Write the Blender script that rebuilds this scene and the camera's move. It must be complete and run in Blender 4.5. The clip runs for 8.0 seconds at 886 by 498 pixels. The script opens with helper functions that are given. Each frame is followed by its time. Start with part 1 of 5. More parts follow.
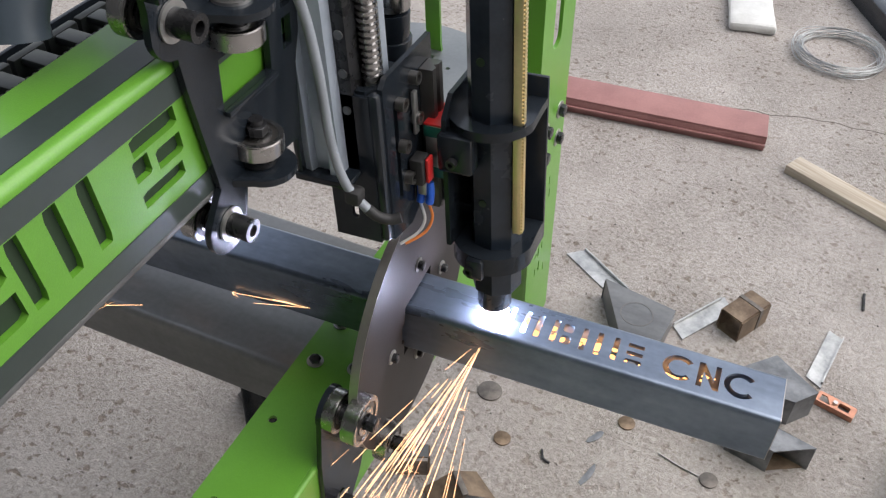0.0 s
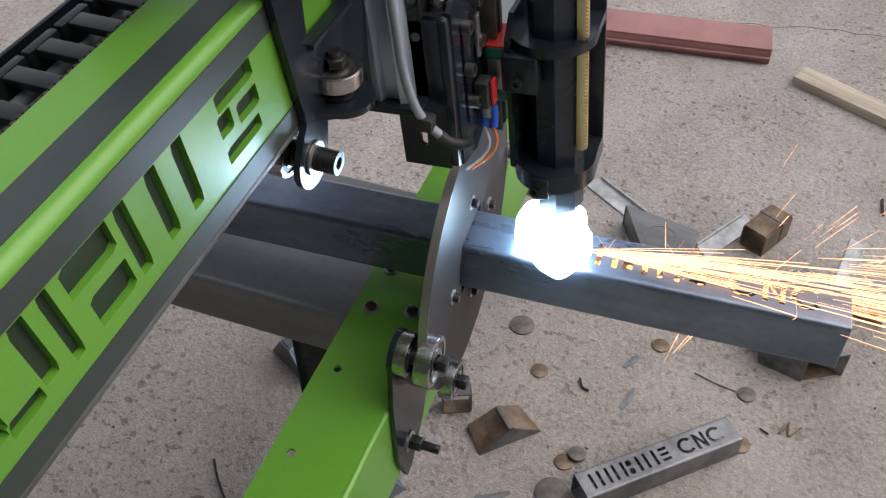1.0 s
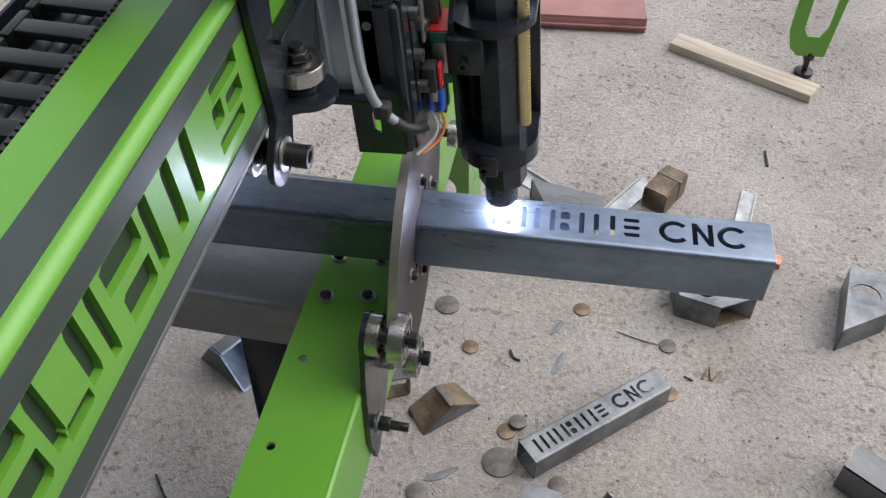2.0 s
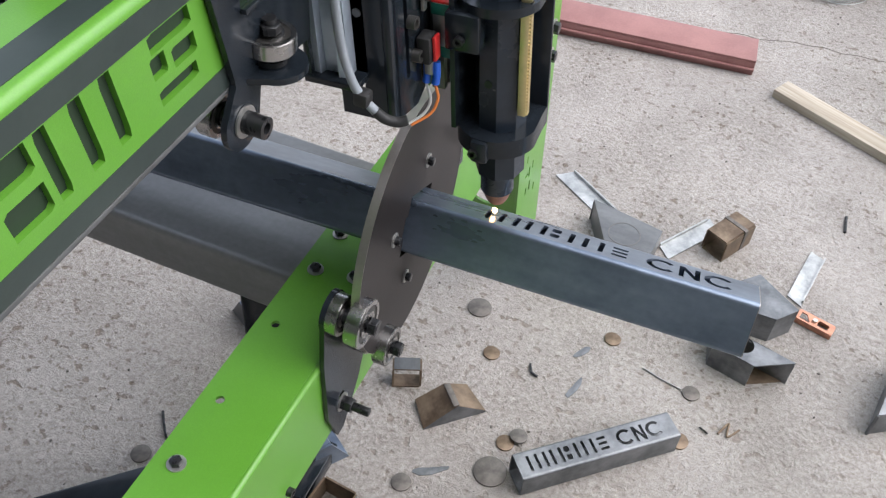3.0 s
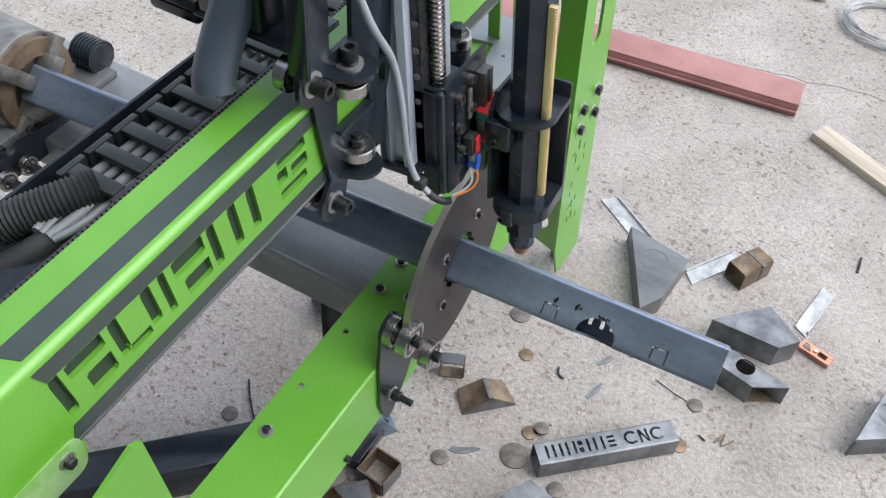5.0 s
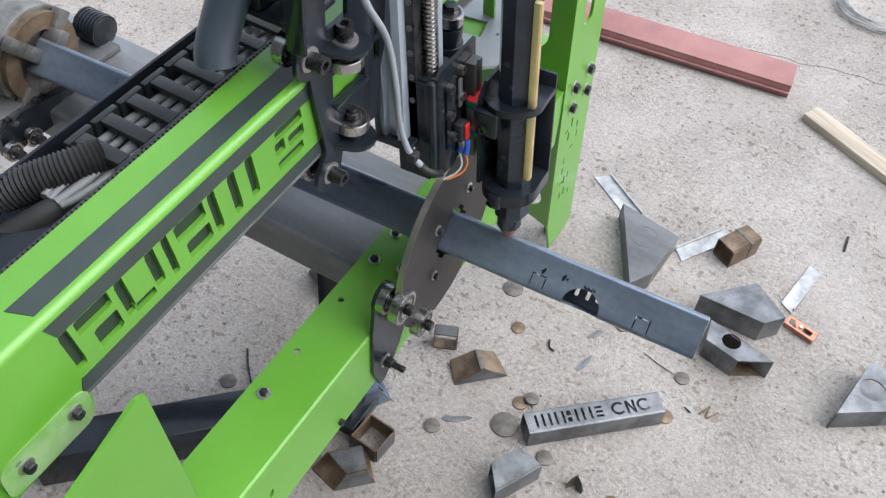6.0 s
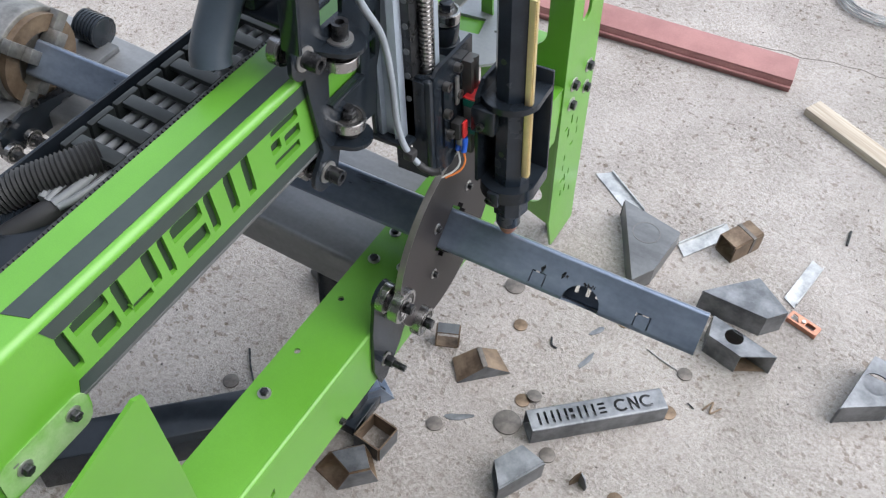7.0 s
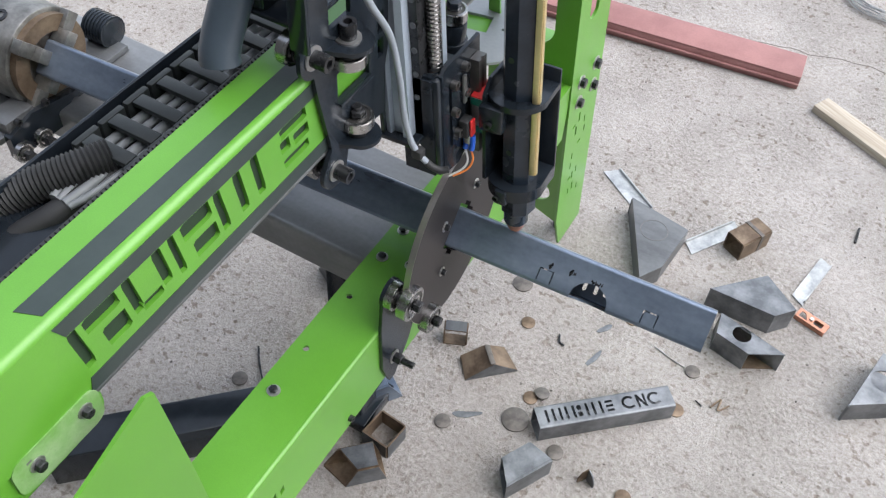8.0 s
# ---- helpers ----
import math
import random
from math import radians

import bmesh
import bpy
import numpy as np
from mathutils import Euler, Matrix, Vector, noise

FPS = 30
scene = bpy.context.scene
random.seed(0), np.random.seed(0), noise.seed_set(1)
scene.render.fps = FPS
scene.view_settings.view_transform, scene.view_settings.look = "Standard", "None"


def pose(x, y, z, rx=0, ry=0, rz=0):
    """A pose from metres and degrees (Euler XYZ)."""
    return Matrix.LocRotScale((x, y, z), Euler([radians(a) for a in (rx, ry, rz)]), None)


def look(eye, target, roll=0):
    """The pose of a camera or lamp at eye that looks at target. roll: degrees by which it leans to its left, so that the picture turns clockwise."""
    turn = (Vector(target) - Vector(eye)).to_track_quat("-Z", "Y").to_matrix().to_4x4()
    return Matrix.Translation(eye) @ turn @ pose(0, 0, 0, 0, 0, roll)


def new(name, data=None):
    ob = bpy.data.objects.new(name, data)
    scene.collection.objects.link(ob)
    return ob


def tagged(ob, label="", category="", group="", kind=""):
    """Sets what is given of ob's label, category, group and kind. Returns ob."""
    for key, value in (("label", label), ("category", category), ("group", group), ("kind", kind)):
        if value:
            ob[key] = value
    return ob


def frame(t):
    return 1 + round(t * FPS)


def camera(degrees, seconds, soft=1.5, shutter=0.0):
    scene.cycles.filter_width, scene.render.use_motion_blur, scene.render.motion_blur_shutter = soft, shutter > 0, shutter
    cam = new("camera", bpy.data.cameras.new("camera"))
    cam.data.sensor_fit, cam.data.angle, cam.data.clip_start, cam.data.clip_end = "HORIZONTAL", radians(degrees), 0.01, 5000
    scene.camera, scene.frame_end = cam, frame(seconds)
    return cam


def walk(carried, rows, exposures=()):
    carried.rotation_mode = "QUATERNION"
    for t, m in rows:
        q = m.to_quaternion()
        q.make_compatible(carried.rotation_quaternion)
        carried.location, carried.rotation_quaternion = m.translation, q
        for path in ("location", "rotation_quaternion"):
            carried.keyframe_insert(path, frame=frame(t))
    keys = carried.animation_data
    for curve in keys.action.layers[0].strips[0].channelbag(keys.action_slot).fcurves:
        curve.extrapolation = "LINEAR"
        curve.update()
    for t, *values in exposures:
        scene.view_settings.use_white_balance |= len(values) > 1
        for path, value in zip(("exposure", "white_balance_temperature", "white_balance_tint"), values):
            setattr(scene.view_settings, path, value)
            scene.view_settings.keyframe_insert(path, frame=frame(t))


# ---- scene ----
cam = camera(50.48, 8.0, 1.25)
PATH = [
    (0, (0.0204, 0.0350, 1.2720), (-0.5267, 1.4219, -0.0490), 3.37),
    (0.5, (0.0233, 0.0364, 1.2759), (-0.5066, 1.3945, -0.0900), 3.32),
    (1, (-0.0365, 0.0129, 1.2654), (-0.5277, 1.3278, -0.1410), -0.59),
    (1.3, (-0.0841, -0.0360, 1.2724), (-0.4865, 1.3315, -0.1340), -3.25),
    (1.5, (-0.1149, -0.0254, 1.2619), (-0.3954, 1.3306, -0.1450), -1.06),
    (1.7, (-0.1141, -0.0361, 1.2683), (-0.3431, 1.3448, -0.1510), 0.39),
    (2.8, (-0.0034, 0.0038, 1.2638), (-0.4046, 1.3435, -0.1650), 4.85),
    (3, (0.0183, 0.0021, 1.2721), (-0.4497, 1.3112, -0.1540), 5.01),
    (3.5, (0.0566, -0.0140, 1.3189), (-0.4972, 1.2619, -0.1120), 3.74),
    (4, (0.0733, -0.0401, 1.3616), (-0.5076, 1.2173, -0.0690), 4.37),
    (4.5, (0.0842, -0.0764, 1.4656), (-0.5076, 1.1533, 0.0120), 4.58),
    (6, (0.1219, -0.1336, 1.5527), (-0.4469, 1.0446, 0.0430), 5.71),
    (6.5, (0.1262, -0.1296, 1.5514), (-0.4422, 1.0465, 0.0410), 5.38),
    (7, (0.1275, -0.1292, 1.5523), (-0.4491, 1.0429, 0.0370), 4.86),
    (7.5, (0.1292, -0.1312, 1.5554), (-0.4550, 1.0315, 0.0370), 4.46),
    (8, (0.1284, -0.1321, 1.5561), (-0.4593, 1.0272, 0.0390), 4.26),
]
EXPOSURES = ((0.0, 1.00, 6900, 11), (0.5, 1.08, 6350, 10), (1.0, 0.64, 7000, 14), (1.5, 0.73, 7000, 13), (1.7, 0.84, 6900, 11), (2.8, 1.26, 6600, 10), (3.5, 1.41, 6500, 9), (8.0, 1.44, 6450, 9))
walk(cam, [(t, look(eye, target, roll)) for t, eye, target, roll in PATH], EXPOSURES)

# ---- world, sun, exposure ----
world = bpy.data.worlds.new("sky")
scene.world = world
world.use_nodes = True
wn = world.node_tree.nodes
wl = world.node_tree.links
sky = wn.new("ShaderNodeTexSky")
sky.sky_type, sky.sun_disc = "NISHITA", False
sky.sun_elevation, sky.sun_rotation = radians(54), radians(70)
hue = wn.new("ShaderNodeHueSaturation")
hue.inputs["Saturation"].default_value = 0.46
wl.new(sky.outputs[0], hue.inputs["Color"])
wl.new(hue.outputs[0], wn["Background"].inputs["Color"])
wn["Background"].inputs["Strength"].default_value = 0.15
sun_data = bpy.data.lights.new("sun", "SUN")
sun_data.energy, sun_data.angle, sun_data.color = 1.4, radians(75), (1.0, 0.97, 0.95)
sun = new("sun", sun_data)
sun.matrix_world = look((2.4, 0.9, 3.6), (0, 0, 0))


# ---- materials ----
def material(name, base, rough=0.5, metal=0.0, second=None, scale=30.0, amount=0.5, bump=0.1, bump_scale=200.0,
             spread=0.15, coat=0.0, vary=0.0, stretch=None, spec=0.5):
    """A surface with stains at one scale and grain at another."""
    m = bpy.data.materials.new(name)
    m.use_nodes = True
    n, l = m.node_tree.nodes, m.node_tree.links
    b = n["Principled BSDF"]
    co = n.new("ShaderNodeTexCoord")
    big = n.new("ShaderNodeTexNoise")
    big.inputs["Scale"].default_value, big.inputs["Detail"].default_value = scale, 5
    big.inputs["Roughness"].default_value = 0.6
    small = n.new("ShaderNodeTexNoise")
    small.inputs["Scale"].default_value, small.inputs["Detail"].default_value = bump_scale, 4
    if stretch:
        mp = n.new("ShaderNodeMapping")
        mp.inputs["Scale"].default_value = stretch
        l.new(co.outputs["Object"], mp.inputs[0])
        l.new(mp.outputs[0], big.inputs["Vector"])
    else:
        l.new(co.outputs["Object"], big.inputs["Vector"])
    l.new(co.outputs["Object"], small.inputs["Vector"])
    ramp = n.new("ShaderNodeValToRGB")
    ramp.color_ramp.elements[0].position = 0.5 - spread
    ramp.color_ramp.elements[1].position = 0.5 + spread
    ramp.color_ramp.elements[0].color = (*base, 1)
    ramp.color_ramp.elements[1].color = (*(second or [c * (1 + 0.25 * amount) for c in base]), 1)
    l.new(big.outputs["Fac"], ramp.inputs["Fac"])
    grain = n.new("ShaderNodeMix")
    grain.data_type, grain.blend_type = "RGBA", "MULTIPLY"
    grain.inputs[0].default_value = 0.35 * amount
    l.new(ramp.outputs["Color"], grain.inputs[6])
    l.new(small.outputs["Fac"], grain.inputs[7])
    last = grain.outputs[2]
    if vary:
        info = n.new("ShaderNodeObjectInfo")
        hs = n.new("ShaderNodeHueSaturation")
        mr = n.new("ShaderNodeMapRange")
        mr.inputs["To Min"].default_value, mr.inputs["To Max"].default_value = 1 - vary, 1 + vary
        l.new(info.outputs["Random"], mr.inputs["Value"])
        l.new(mr.outputs[0], hs.inputs["Value"])
        l.new(last, hs.inputs["Color"])
        last = hs.outputs[0]
    l.new(last, b.inputs["Base Color"])
    rr = n.new("ShaderNodeMapRange")
    rr.inputs["To Min"].default_value, rr.inputs["To Max"].default_value = max(rough - 0.1, 0.05), min(rough + 0.12, 1)
    l.new(big.outputs["Fac"], rr.inputs["Value"])
    l.new(rr.outputs[0], b.inputs["Roughness"])
    b.inputs["Metallic"].default_value = metal
    b.inputs["Specular IOR Level"].default_value = spec
    b.inputs["Coat Weight"].default_value = coat
    b.inputs["Coat Roughness"].default_value = 0.15
    bp = n.new("ShaderNodeBump")
    bp.inputs["Strength"].default_value, bp.inputs["Distance"].default_value = bump, 0.001
    l.new(small.outputs["Fac"], bp.inputs["Height"])
    l.new(bp.outputs[0], b.inputs["Normal"])
    return m


def glow(name, colour, strength):
    m = bpy.data.materials.new(name)
    m.use_nodes = True
    n, l = m.node_tree.nodes, m.node_tree.links
    e = n.new("ShaderNodeEmission")
    e.inputs["Color"].default_value, e.inputs["Strength"].default_value = (*colour, 1), strength
    l.new(e.outputs[0], n["Material Output"].inputs["Surface"])
    return m


def concrete_material():
    """Worn concrete: pale cement, exposed aggregate, dark pits, broad stains."""
    m = bpy.data.materials.new("worn concrete")
    m.use_nodes = True
    n, l = m.node_tree.nodes, m.node_tree.links
    b = n["Principled BSDF"]
    co = n.new("ShaderNodeTexCoord")

    def tex_noise(scale, detail=5.0, rough=0.6):
        t = n.new("ShaderNodeTexNoise")
        t.inputs["Scale"].default_value, t.inputs["Detail"].default_value, t.inputs["Roughness"].default_value = scale, detail, rough
        l.new(co.outputs["Object"], t.inputs["Vector"])
        return t.outputs["Fac"]

    def ramp(src, a, bb, ca, cb):
        r = n.new("ShaderNodeValToRGB")
        r.color_ramp.elements[0].position, r.color_ramp.elements[1].position = a, bb
        r.color_ramp.elements[0].color, r.color_ramp.elements[1].color = (*ca, 1), (*cb, 1)
        l.new(src, r.inputs["Fac"])
        return r.outputs["Color"]

    def mix(kind, fac, a, bb):
        x = n.new("ShaderNodeMix")
        x.data_type, x.blend_type = "RGBA", kind
        if isinstance(fac, float):
            x.inputs[0].default_value = fac
        else:
            l.new(fac, x.inputs[0])
        l.new(a, x.inputs[6])
        l.new(bb, x.inputs[7])
        return x.outputs[2]

    cement = ramp(tex_noise(3.0, 8), 0.3, 0.72, (0.405, 0.376, 0.354), (0.590, 0.553, 0.525))
    fine = ramp(tex_noise(120, 6, 0.75), 0.33, 0.60, (0.50, 0.47, 0.44), (1, 1, 1))
    patch = ramp(tex_noise(2.6, 5), 0.42, 0.58, (0.30, 0.30, 0.30), (1, 1, 1))
    rough_fac = ramp(tex_noise(4.3, 4), 0.40, 0.62, (0.45, 0.45, 0.45), (1, 1, 1))
    col = mix("MULTIPLY", rough_fac, cement, fine)
    pits_a = tex_noise(54, 3, 0.5)
    pits = ramp(pits_a, 0.59, 0.65, (1, 1, 1), (0.56, 0.51, 0.46))
    col = mix("MULTIPLY", patch, col, pits)
    stone = n.new("ShaderNodeTexVoronoi")
    stone.inputs["Scale"].default_value = 55
    warp = n.new("ShaderNodeVectorMath")
    warp.operation = "ADD"
    wno = n.new("ShaderNodeTexNoise")
    wno.inputs["Scale"].default_value = 25
    l.new(co.outputs["Object"], wno.inputs["Vector"])
    sc = n.new("ShaderNodeVectorMath")
    sc.operation = "SCALE"
    sc.inputs["Scale"].default_value = 0.03
    l.new(wno.outputs["Color"], sc.inputs[0])
    l.new(co.outputs["Object"], warp.inputs[0])
    l.new(sc.outputs[0], warp.inputs[1])
    l.new(warp.outputs[0], stone.inputs["Vector"])
    spots = ramp(stone.outputs["Distance"], 0.10, 0.24, (0.62, 0.58, 0.53), (1, 1, 1))
    col = mix("MULTIPLY", patch, col, spots)
    pale = ramp(tex_noise(90, 2), 0.66, 0.72, (0, 0, 0), (0.14, 0.13, 0.12))
    col = mix("ADD", 0.8, col, pale)
    peb = n.new("ShaderNodeTexVoronoi")
    peb.inputs["Scale"].default_value = 120
    l.new(warp.outputs[0], peb.inputs["Vector"])
    tone = ramp(peb.outputs["Color"], 0.15, 0.85, (0.62, 0.59, 0.56), (1.0, 1.0, 1.0))
    col = mix("MULTIPLY", 0.35, col, tone)
    stain = ramp(tex_noise(0.9, 4), 0.38, 0.62, (0.72, 0.71, 0.70), (1, 1, 1))
    col = mix("MULTIPLY", 0.8, col, stain)
    l.new(col, b.inputs["Base Color"])
    b.inputs["Roughness"].default_value = 0.88
    height = mix("MULTIPLY", 0.5, mix("MULTIPLY", 0.9, pits, fine), tone)
    bp = n.new("ShaderNodeBump")
    bp.inputs["Strength"].default_value, bp.inputs["Distance"].default_value = 0.9, 0.005
    l.new(height, bp.inputs["Height"])
    l.new(bp.outputs[0], b.inputs["Normal"])
    return m


def wood_material():
    m = bpy.data.materials.new("pine")
    m.use_nodes = True
    n, l = m.node_tree.nodes, m.node_tree.links
    b = n["Principled BSDF"]
    co = n.new("ShaderNodeTexCoord")
    mp = n.new("ShaderNodeMapping")
    mp.inputs["Scale"].default_value = (3, 60, 60)
    no = n.new("ShaderNodeTexNoise")
    no.inputs["Scale"].default_value, no.inputs["Detail"].default_value = 2.0, 6
    l.new(co.outputs["Object"], mp.inputs[0])
    l.new(mp.outputs[0], no.inputs["Vector"])
    r = n.new("ShaderNodeValToRGB")
    r.color_ramp.elements[0].color, r.color_ramp.elements[1].color = (0.34, 0.285, 0.22, 1), (0.50, 0.44, 0.36, 1)
    r.color_ramp.elements[0].position, r.color_ramp.elements[1].position = 0.35, 0.65
    l.new(no.outputs["Fac"], r.inputs["Fac"])
    l.new(r.outputs[0], b.inputs["Base Color"])
    b.inputs["Roughness"].default_value = 0.8
    return m


CONCRETE = concrete_material()
PINE = wood_material()
GREEN = material("green powder coat", (0.098, 0.290, 0.024), 0.36, second=(0.128, 0.360, 0.036), scale=6, amount=0.7, bump=0.10, bump_scale=900, spread=0.22, coat=0.3)
DUSTY = material("dusty green paint", (0.13, 0.31, 0.055), 0.5, second=(0.30, 0.42, 0.22), scale=22, amount=0.8, bump=0.12, bump_scale=500)
CHARCOAL = material("charcoal vinyl", (0.024, 0.036, 0.033), 0.42, second=(0.036, 0.050, 0.046), scale=14, bump=0.05)
BLACK = material("black powder coat", (0.0120, 0.0160, 0.0215), 0.16, second=(0.019, 0.024, 0.031), scale=20, bump=0.05, bump_scale=900, spec=0.38)
TORCHBLACK = material("black phenolic", (0.016, 0.023, 0.034), 0.24, second=(0.025, 0.034, 0.048), scale=25, bump=0.05)
MILL = material("blue mill scale steel", (0.100, 0.128, 0.180), 0.29, 0.70, second=(0.30, 0.36, 0.45), scale=14, amount=0.9, bump=0.07, bump_scale=120, spread=0.2, stretch=(0.3, 1, 1))
DARKMILL = material("dark mill scale steel", (0.100, 0.103, 0.108), 0.38, 0.55, second=(0.205, 0.21, 0.215), scale=12, amount=0.8, bump=0.08, bump_scale=150, stretch=(0.3, 1, 1))
BASESTEEL = material("worn grey steel tube", (0.15, 0.153, 0.158), 0.38, 0.5, second=(0.29, 0.295, 0.30), scale=9, amount=0.8, bump=0.08, bump_scale=150, stretch=(0.25, 1, 1))
DISC = material("brown mill scale plate", (0.022, 0.019, 0.019), 0.45, 0.15, second=(0.046, 0.040, 0.040), scale=12, amount=0.8, bump=0.06, spec=0.18)
EDGE = material("bright cut steel edge", (0.42, 0.39, 0.37), 0.35, 0.9, bump=0.1)
CHROME = material("bearing steel", (0.47, 0.46, 0.455), 0.25, 1.0, scale=60, bump=0.02)
SEAL = material("grey bearing shield", (0.17, 0.165, 0.16), 0.35, 0.85, scale=60)
SHIELD = material("dark bearing shield", (0.060, 0.058, 0.056), 0.32, 0.4, scale=60)
CAST = material("worn cast steel", (0.16, 0.158, 0.15), 0.42, 0.75, second=(0.36, 0.35, 0.33), scale=26, amount=0.9, bump=0.15)
ZINC = material("zinc plated steel", (0.50, 0.50, 0.50), 0.38, 0.9, second=(0.62, 0.61, 0.59), scale=40, amount=0.8)
BOLT = material("black oxide steel", (0.022, 0.023, 0.025), 0.27, 0.5, second=(0.045, 0.046, 0.050), scale=60)
ALU = material("anodised aluminium", (0.40, 0.46, 0.54), 0.34, 0.4, second=(0.50, 0.56, 0.64), scale=8, bump=0.03)
BRASS = material("brass", (0.74, 0.60, 0.34), 0.36, 0.8, scale=60)
COPPER = material("copper", (0.62, 0.29, 0.19), 0.36, 0.6, second=(0.45, 0.22, 0.15), scale=70)
RUST = material("rusty heat-tinted steel", (0.115, 0.076, 0.048), 0.45, 0.5, second=(0.26, 0.19, 0.13), scale=26, amount=0.9, bump=0.12)
GALV = material("galvanised sheet", (0.34, 0.355, 0.36), 0.45, 0.7, second=(0.60, 0.61, 0.61), scale=30, amount=0.9, bump=0.05)
REDOX = material("red oxide primer", (0.25, 0.108, 0.102), 0.6, second=(0.34, 0.16, 0.15), scale=10, amount=0.8, bump=0.12)
CABLE = material("grey cable sheath", (0.27, 0.295, 0.33), 0.45, scale=30)
CHAINCABLE = material("dark grey cable sheath", (0.20, 0.21, 0.22), 0.4, scale=30)
RUBBER = material("black rubber", (0.018, 0.018, 0.019), 0.6, second=(0.03, 0.03, 0.032), scale=40, bump=0.15)
CHAIN = material("black nylon", (0.014, 0.017, 0.017), 0.45, second=(0.024, 0.027, 0.027), scale=30, spec=0.35)
HOSE = material("dark blue-grey hose", (0.055, 0.072, 0.092), 0.36, scale=20, bump=0.03)
RED = material("red plastic", (0.62, 0.03, 0.03), 0.35, scale=40)
BLUE = material("blue plastic", (0.02, 0.12, 0.62), 0.35, scale=40)
TEAL = material("green plastic", (0.01, 0.14, 0.10), 0.4, scale=40)
ORANGE = material("orange insulation", (0.75, 0.22, 0.05), 0.45, scale=40)
CLEAR = material("dusty film", (0.55, 0.55, 0.53), 0.35, scale=14, second=(0.70, 0.70, 0.68))
# near-black green: the shade inside hollows, put into the colour
RECESS_SHADE = material("painted recess shade", (0.012, 0.03, 0.012), 0.7, scale=30)
HOT = glow("hot cut edge", (1.0, 0.28, 0.06), 1.1)
ARC = glow("plasma arc", (0.68, 0.73, 1.0), 150.0)
# added glow for the glare bloom round the arc
BLOOM = glow("plasma flare", (0.45, 0.72, 1.0), 24.0)
DROSS = glow("molten dross", (1.0, 0.42, 0.14), 1.9)
BEAD = glow("hot slag", (1.0, 0.46, 0.18), 14.0)
SPARK = glow("spark", (1.0, 0.52, 0.27), 2.4)


# ---- mesh helpers ----
BASE = {}


def box(bm, lo, hi, bevel=0.0, m=None):
    """A box from corner to corner, with its edges broken."""
    c = [(a + b) / 2 for a, b in zip(lo, hi)]
    s = [b - a for a, b in zip(lo, hi)]
    mat = Matrix.Translation(c) @ Matrix.Diagonal((*s, 1))
    r = bmesh.ops.create_cube(bm, size=1, matrix=(m @ mat) if m else mat)
    if bevel:
        edges = list({e for v in r["verts"] for e in v.link_edges})
        bmesh.ops.bevel(bm, geom=edges, offset=bevel, segments=2, affect="EDGES", profile=0.5)


AX = {"z": Matrix.Identity(4), "x": Matrix.Rotation(radians(90), 4, "Y"), "y": Matrix.Rotation(radians(-90), 4, "X")}


def cyl(bm, at, axis, r, h, seg=24, r2=None, bevel=0.0, m=None):
    """A cylinder centred at a point, along an axis."""
    mat = Matrix.Translation(at) @ AX[axis]
    g = bmesh.ops.create_cone(bm, cap_ends=True, segments=seg, radius1=r, radius2=r if r2 is None else r2, depth=h, matrix=(m @ mat) if m else mat)
    if bevel:
        vs = set(g["verts"])
        edges = [e for e in bm.edges if e.verts[0] in vs and e.verts[1] in vs and any(len(f.verts) > 4 for f in e.link_faces)]
        bmesh.ops.bevel(bm, geom=edges, offset=bevel, segments=2, affect="EDGES", profile=0.5)


def ring(bm, at, axis, r_out, r_in, h, seg=32, m=None):
    """A flat ring with square edges."""
    mat = Matrix.Translation(at) @ AX[axis]
    mat = (m @ mat) if m else mat
    vs = []
    for z, r in ((-h / 2, r_in), (-h / 2, r_out), (h / 2, r_out), (h / 2, r_in)):
        vs.append([bm.verts.new(mat @ Vector((r * math.cos(2 * math.pi * i / seg), r * math.sin(2 * math.pi * i / seg), z))) for i in range(seg)])
    for k in range(4):
        a, b = vs[k], vs[(k + 1) % 4]
        for i in range(seg):
            j = (i + 1) % seg
            bm.faces.new((a[i], a[j], b[j], b[i]))


def circle(cx, cy, r, seg=24, a0=0, a1=360):
    full = abs(a1 - a0) >= 360
    n = seg if full else seg + 1
    return [(cx + r * math.cos(radians(a0 + (a1 - a0) * i / seg)), cy + r * math.sin(radians(a0 + (a1 - a0) * i / seg))) for i in range(n)]


def rounded(x0, y0, x1, y1, r, seg=5):
    pts = []
    for cx, cy, a in ((x1 - r, y1 - r, 0), (x0 + r, y1 - r, 90), (x0 + r, y0 + r, 180), (x1 - r, y0 + r, 270)):
        pts += circle(cx, cy, r, seg, a, a + 90)
    return pts


# planes in which plates are drawn: (u, v, thickness direction)
PLANE = {"yz": Matrix(((0, 0, 1, 0), (1, 0, 0, 0), (0, 1, 0, 0), (0, 0, 0, 1))),
         "xy": Matrix.Identity(4),
         "xz": Matrix(((1, 0, 0, 0), (0, 0, -1, 0), (0, 1, 0, 0), (0, 0, 0, 1)))}


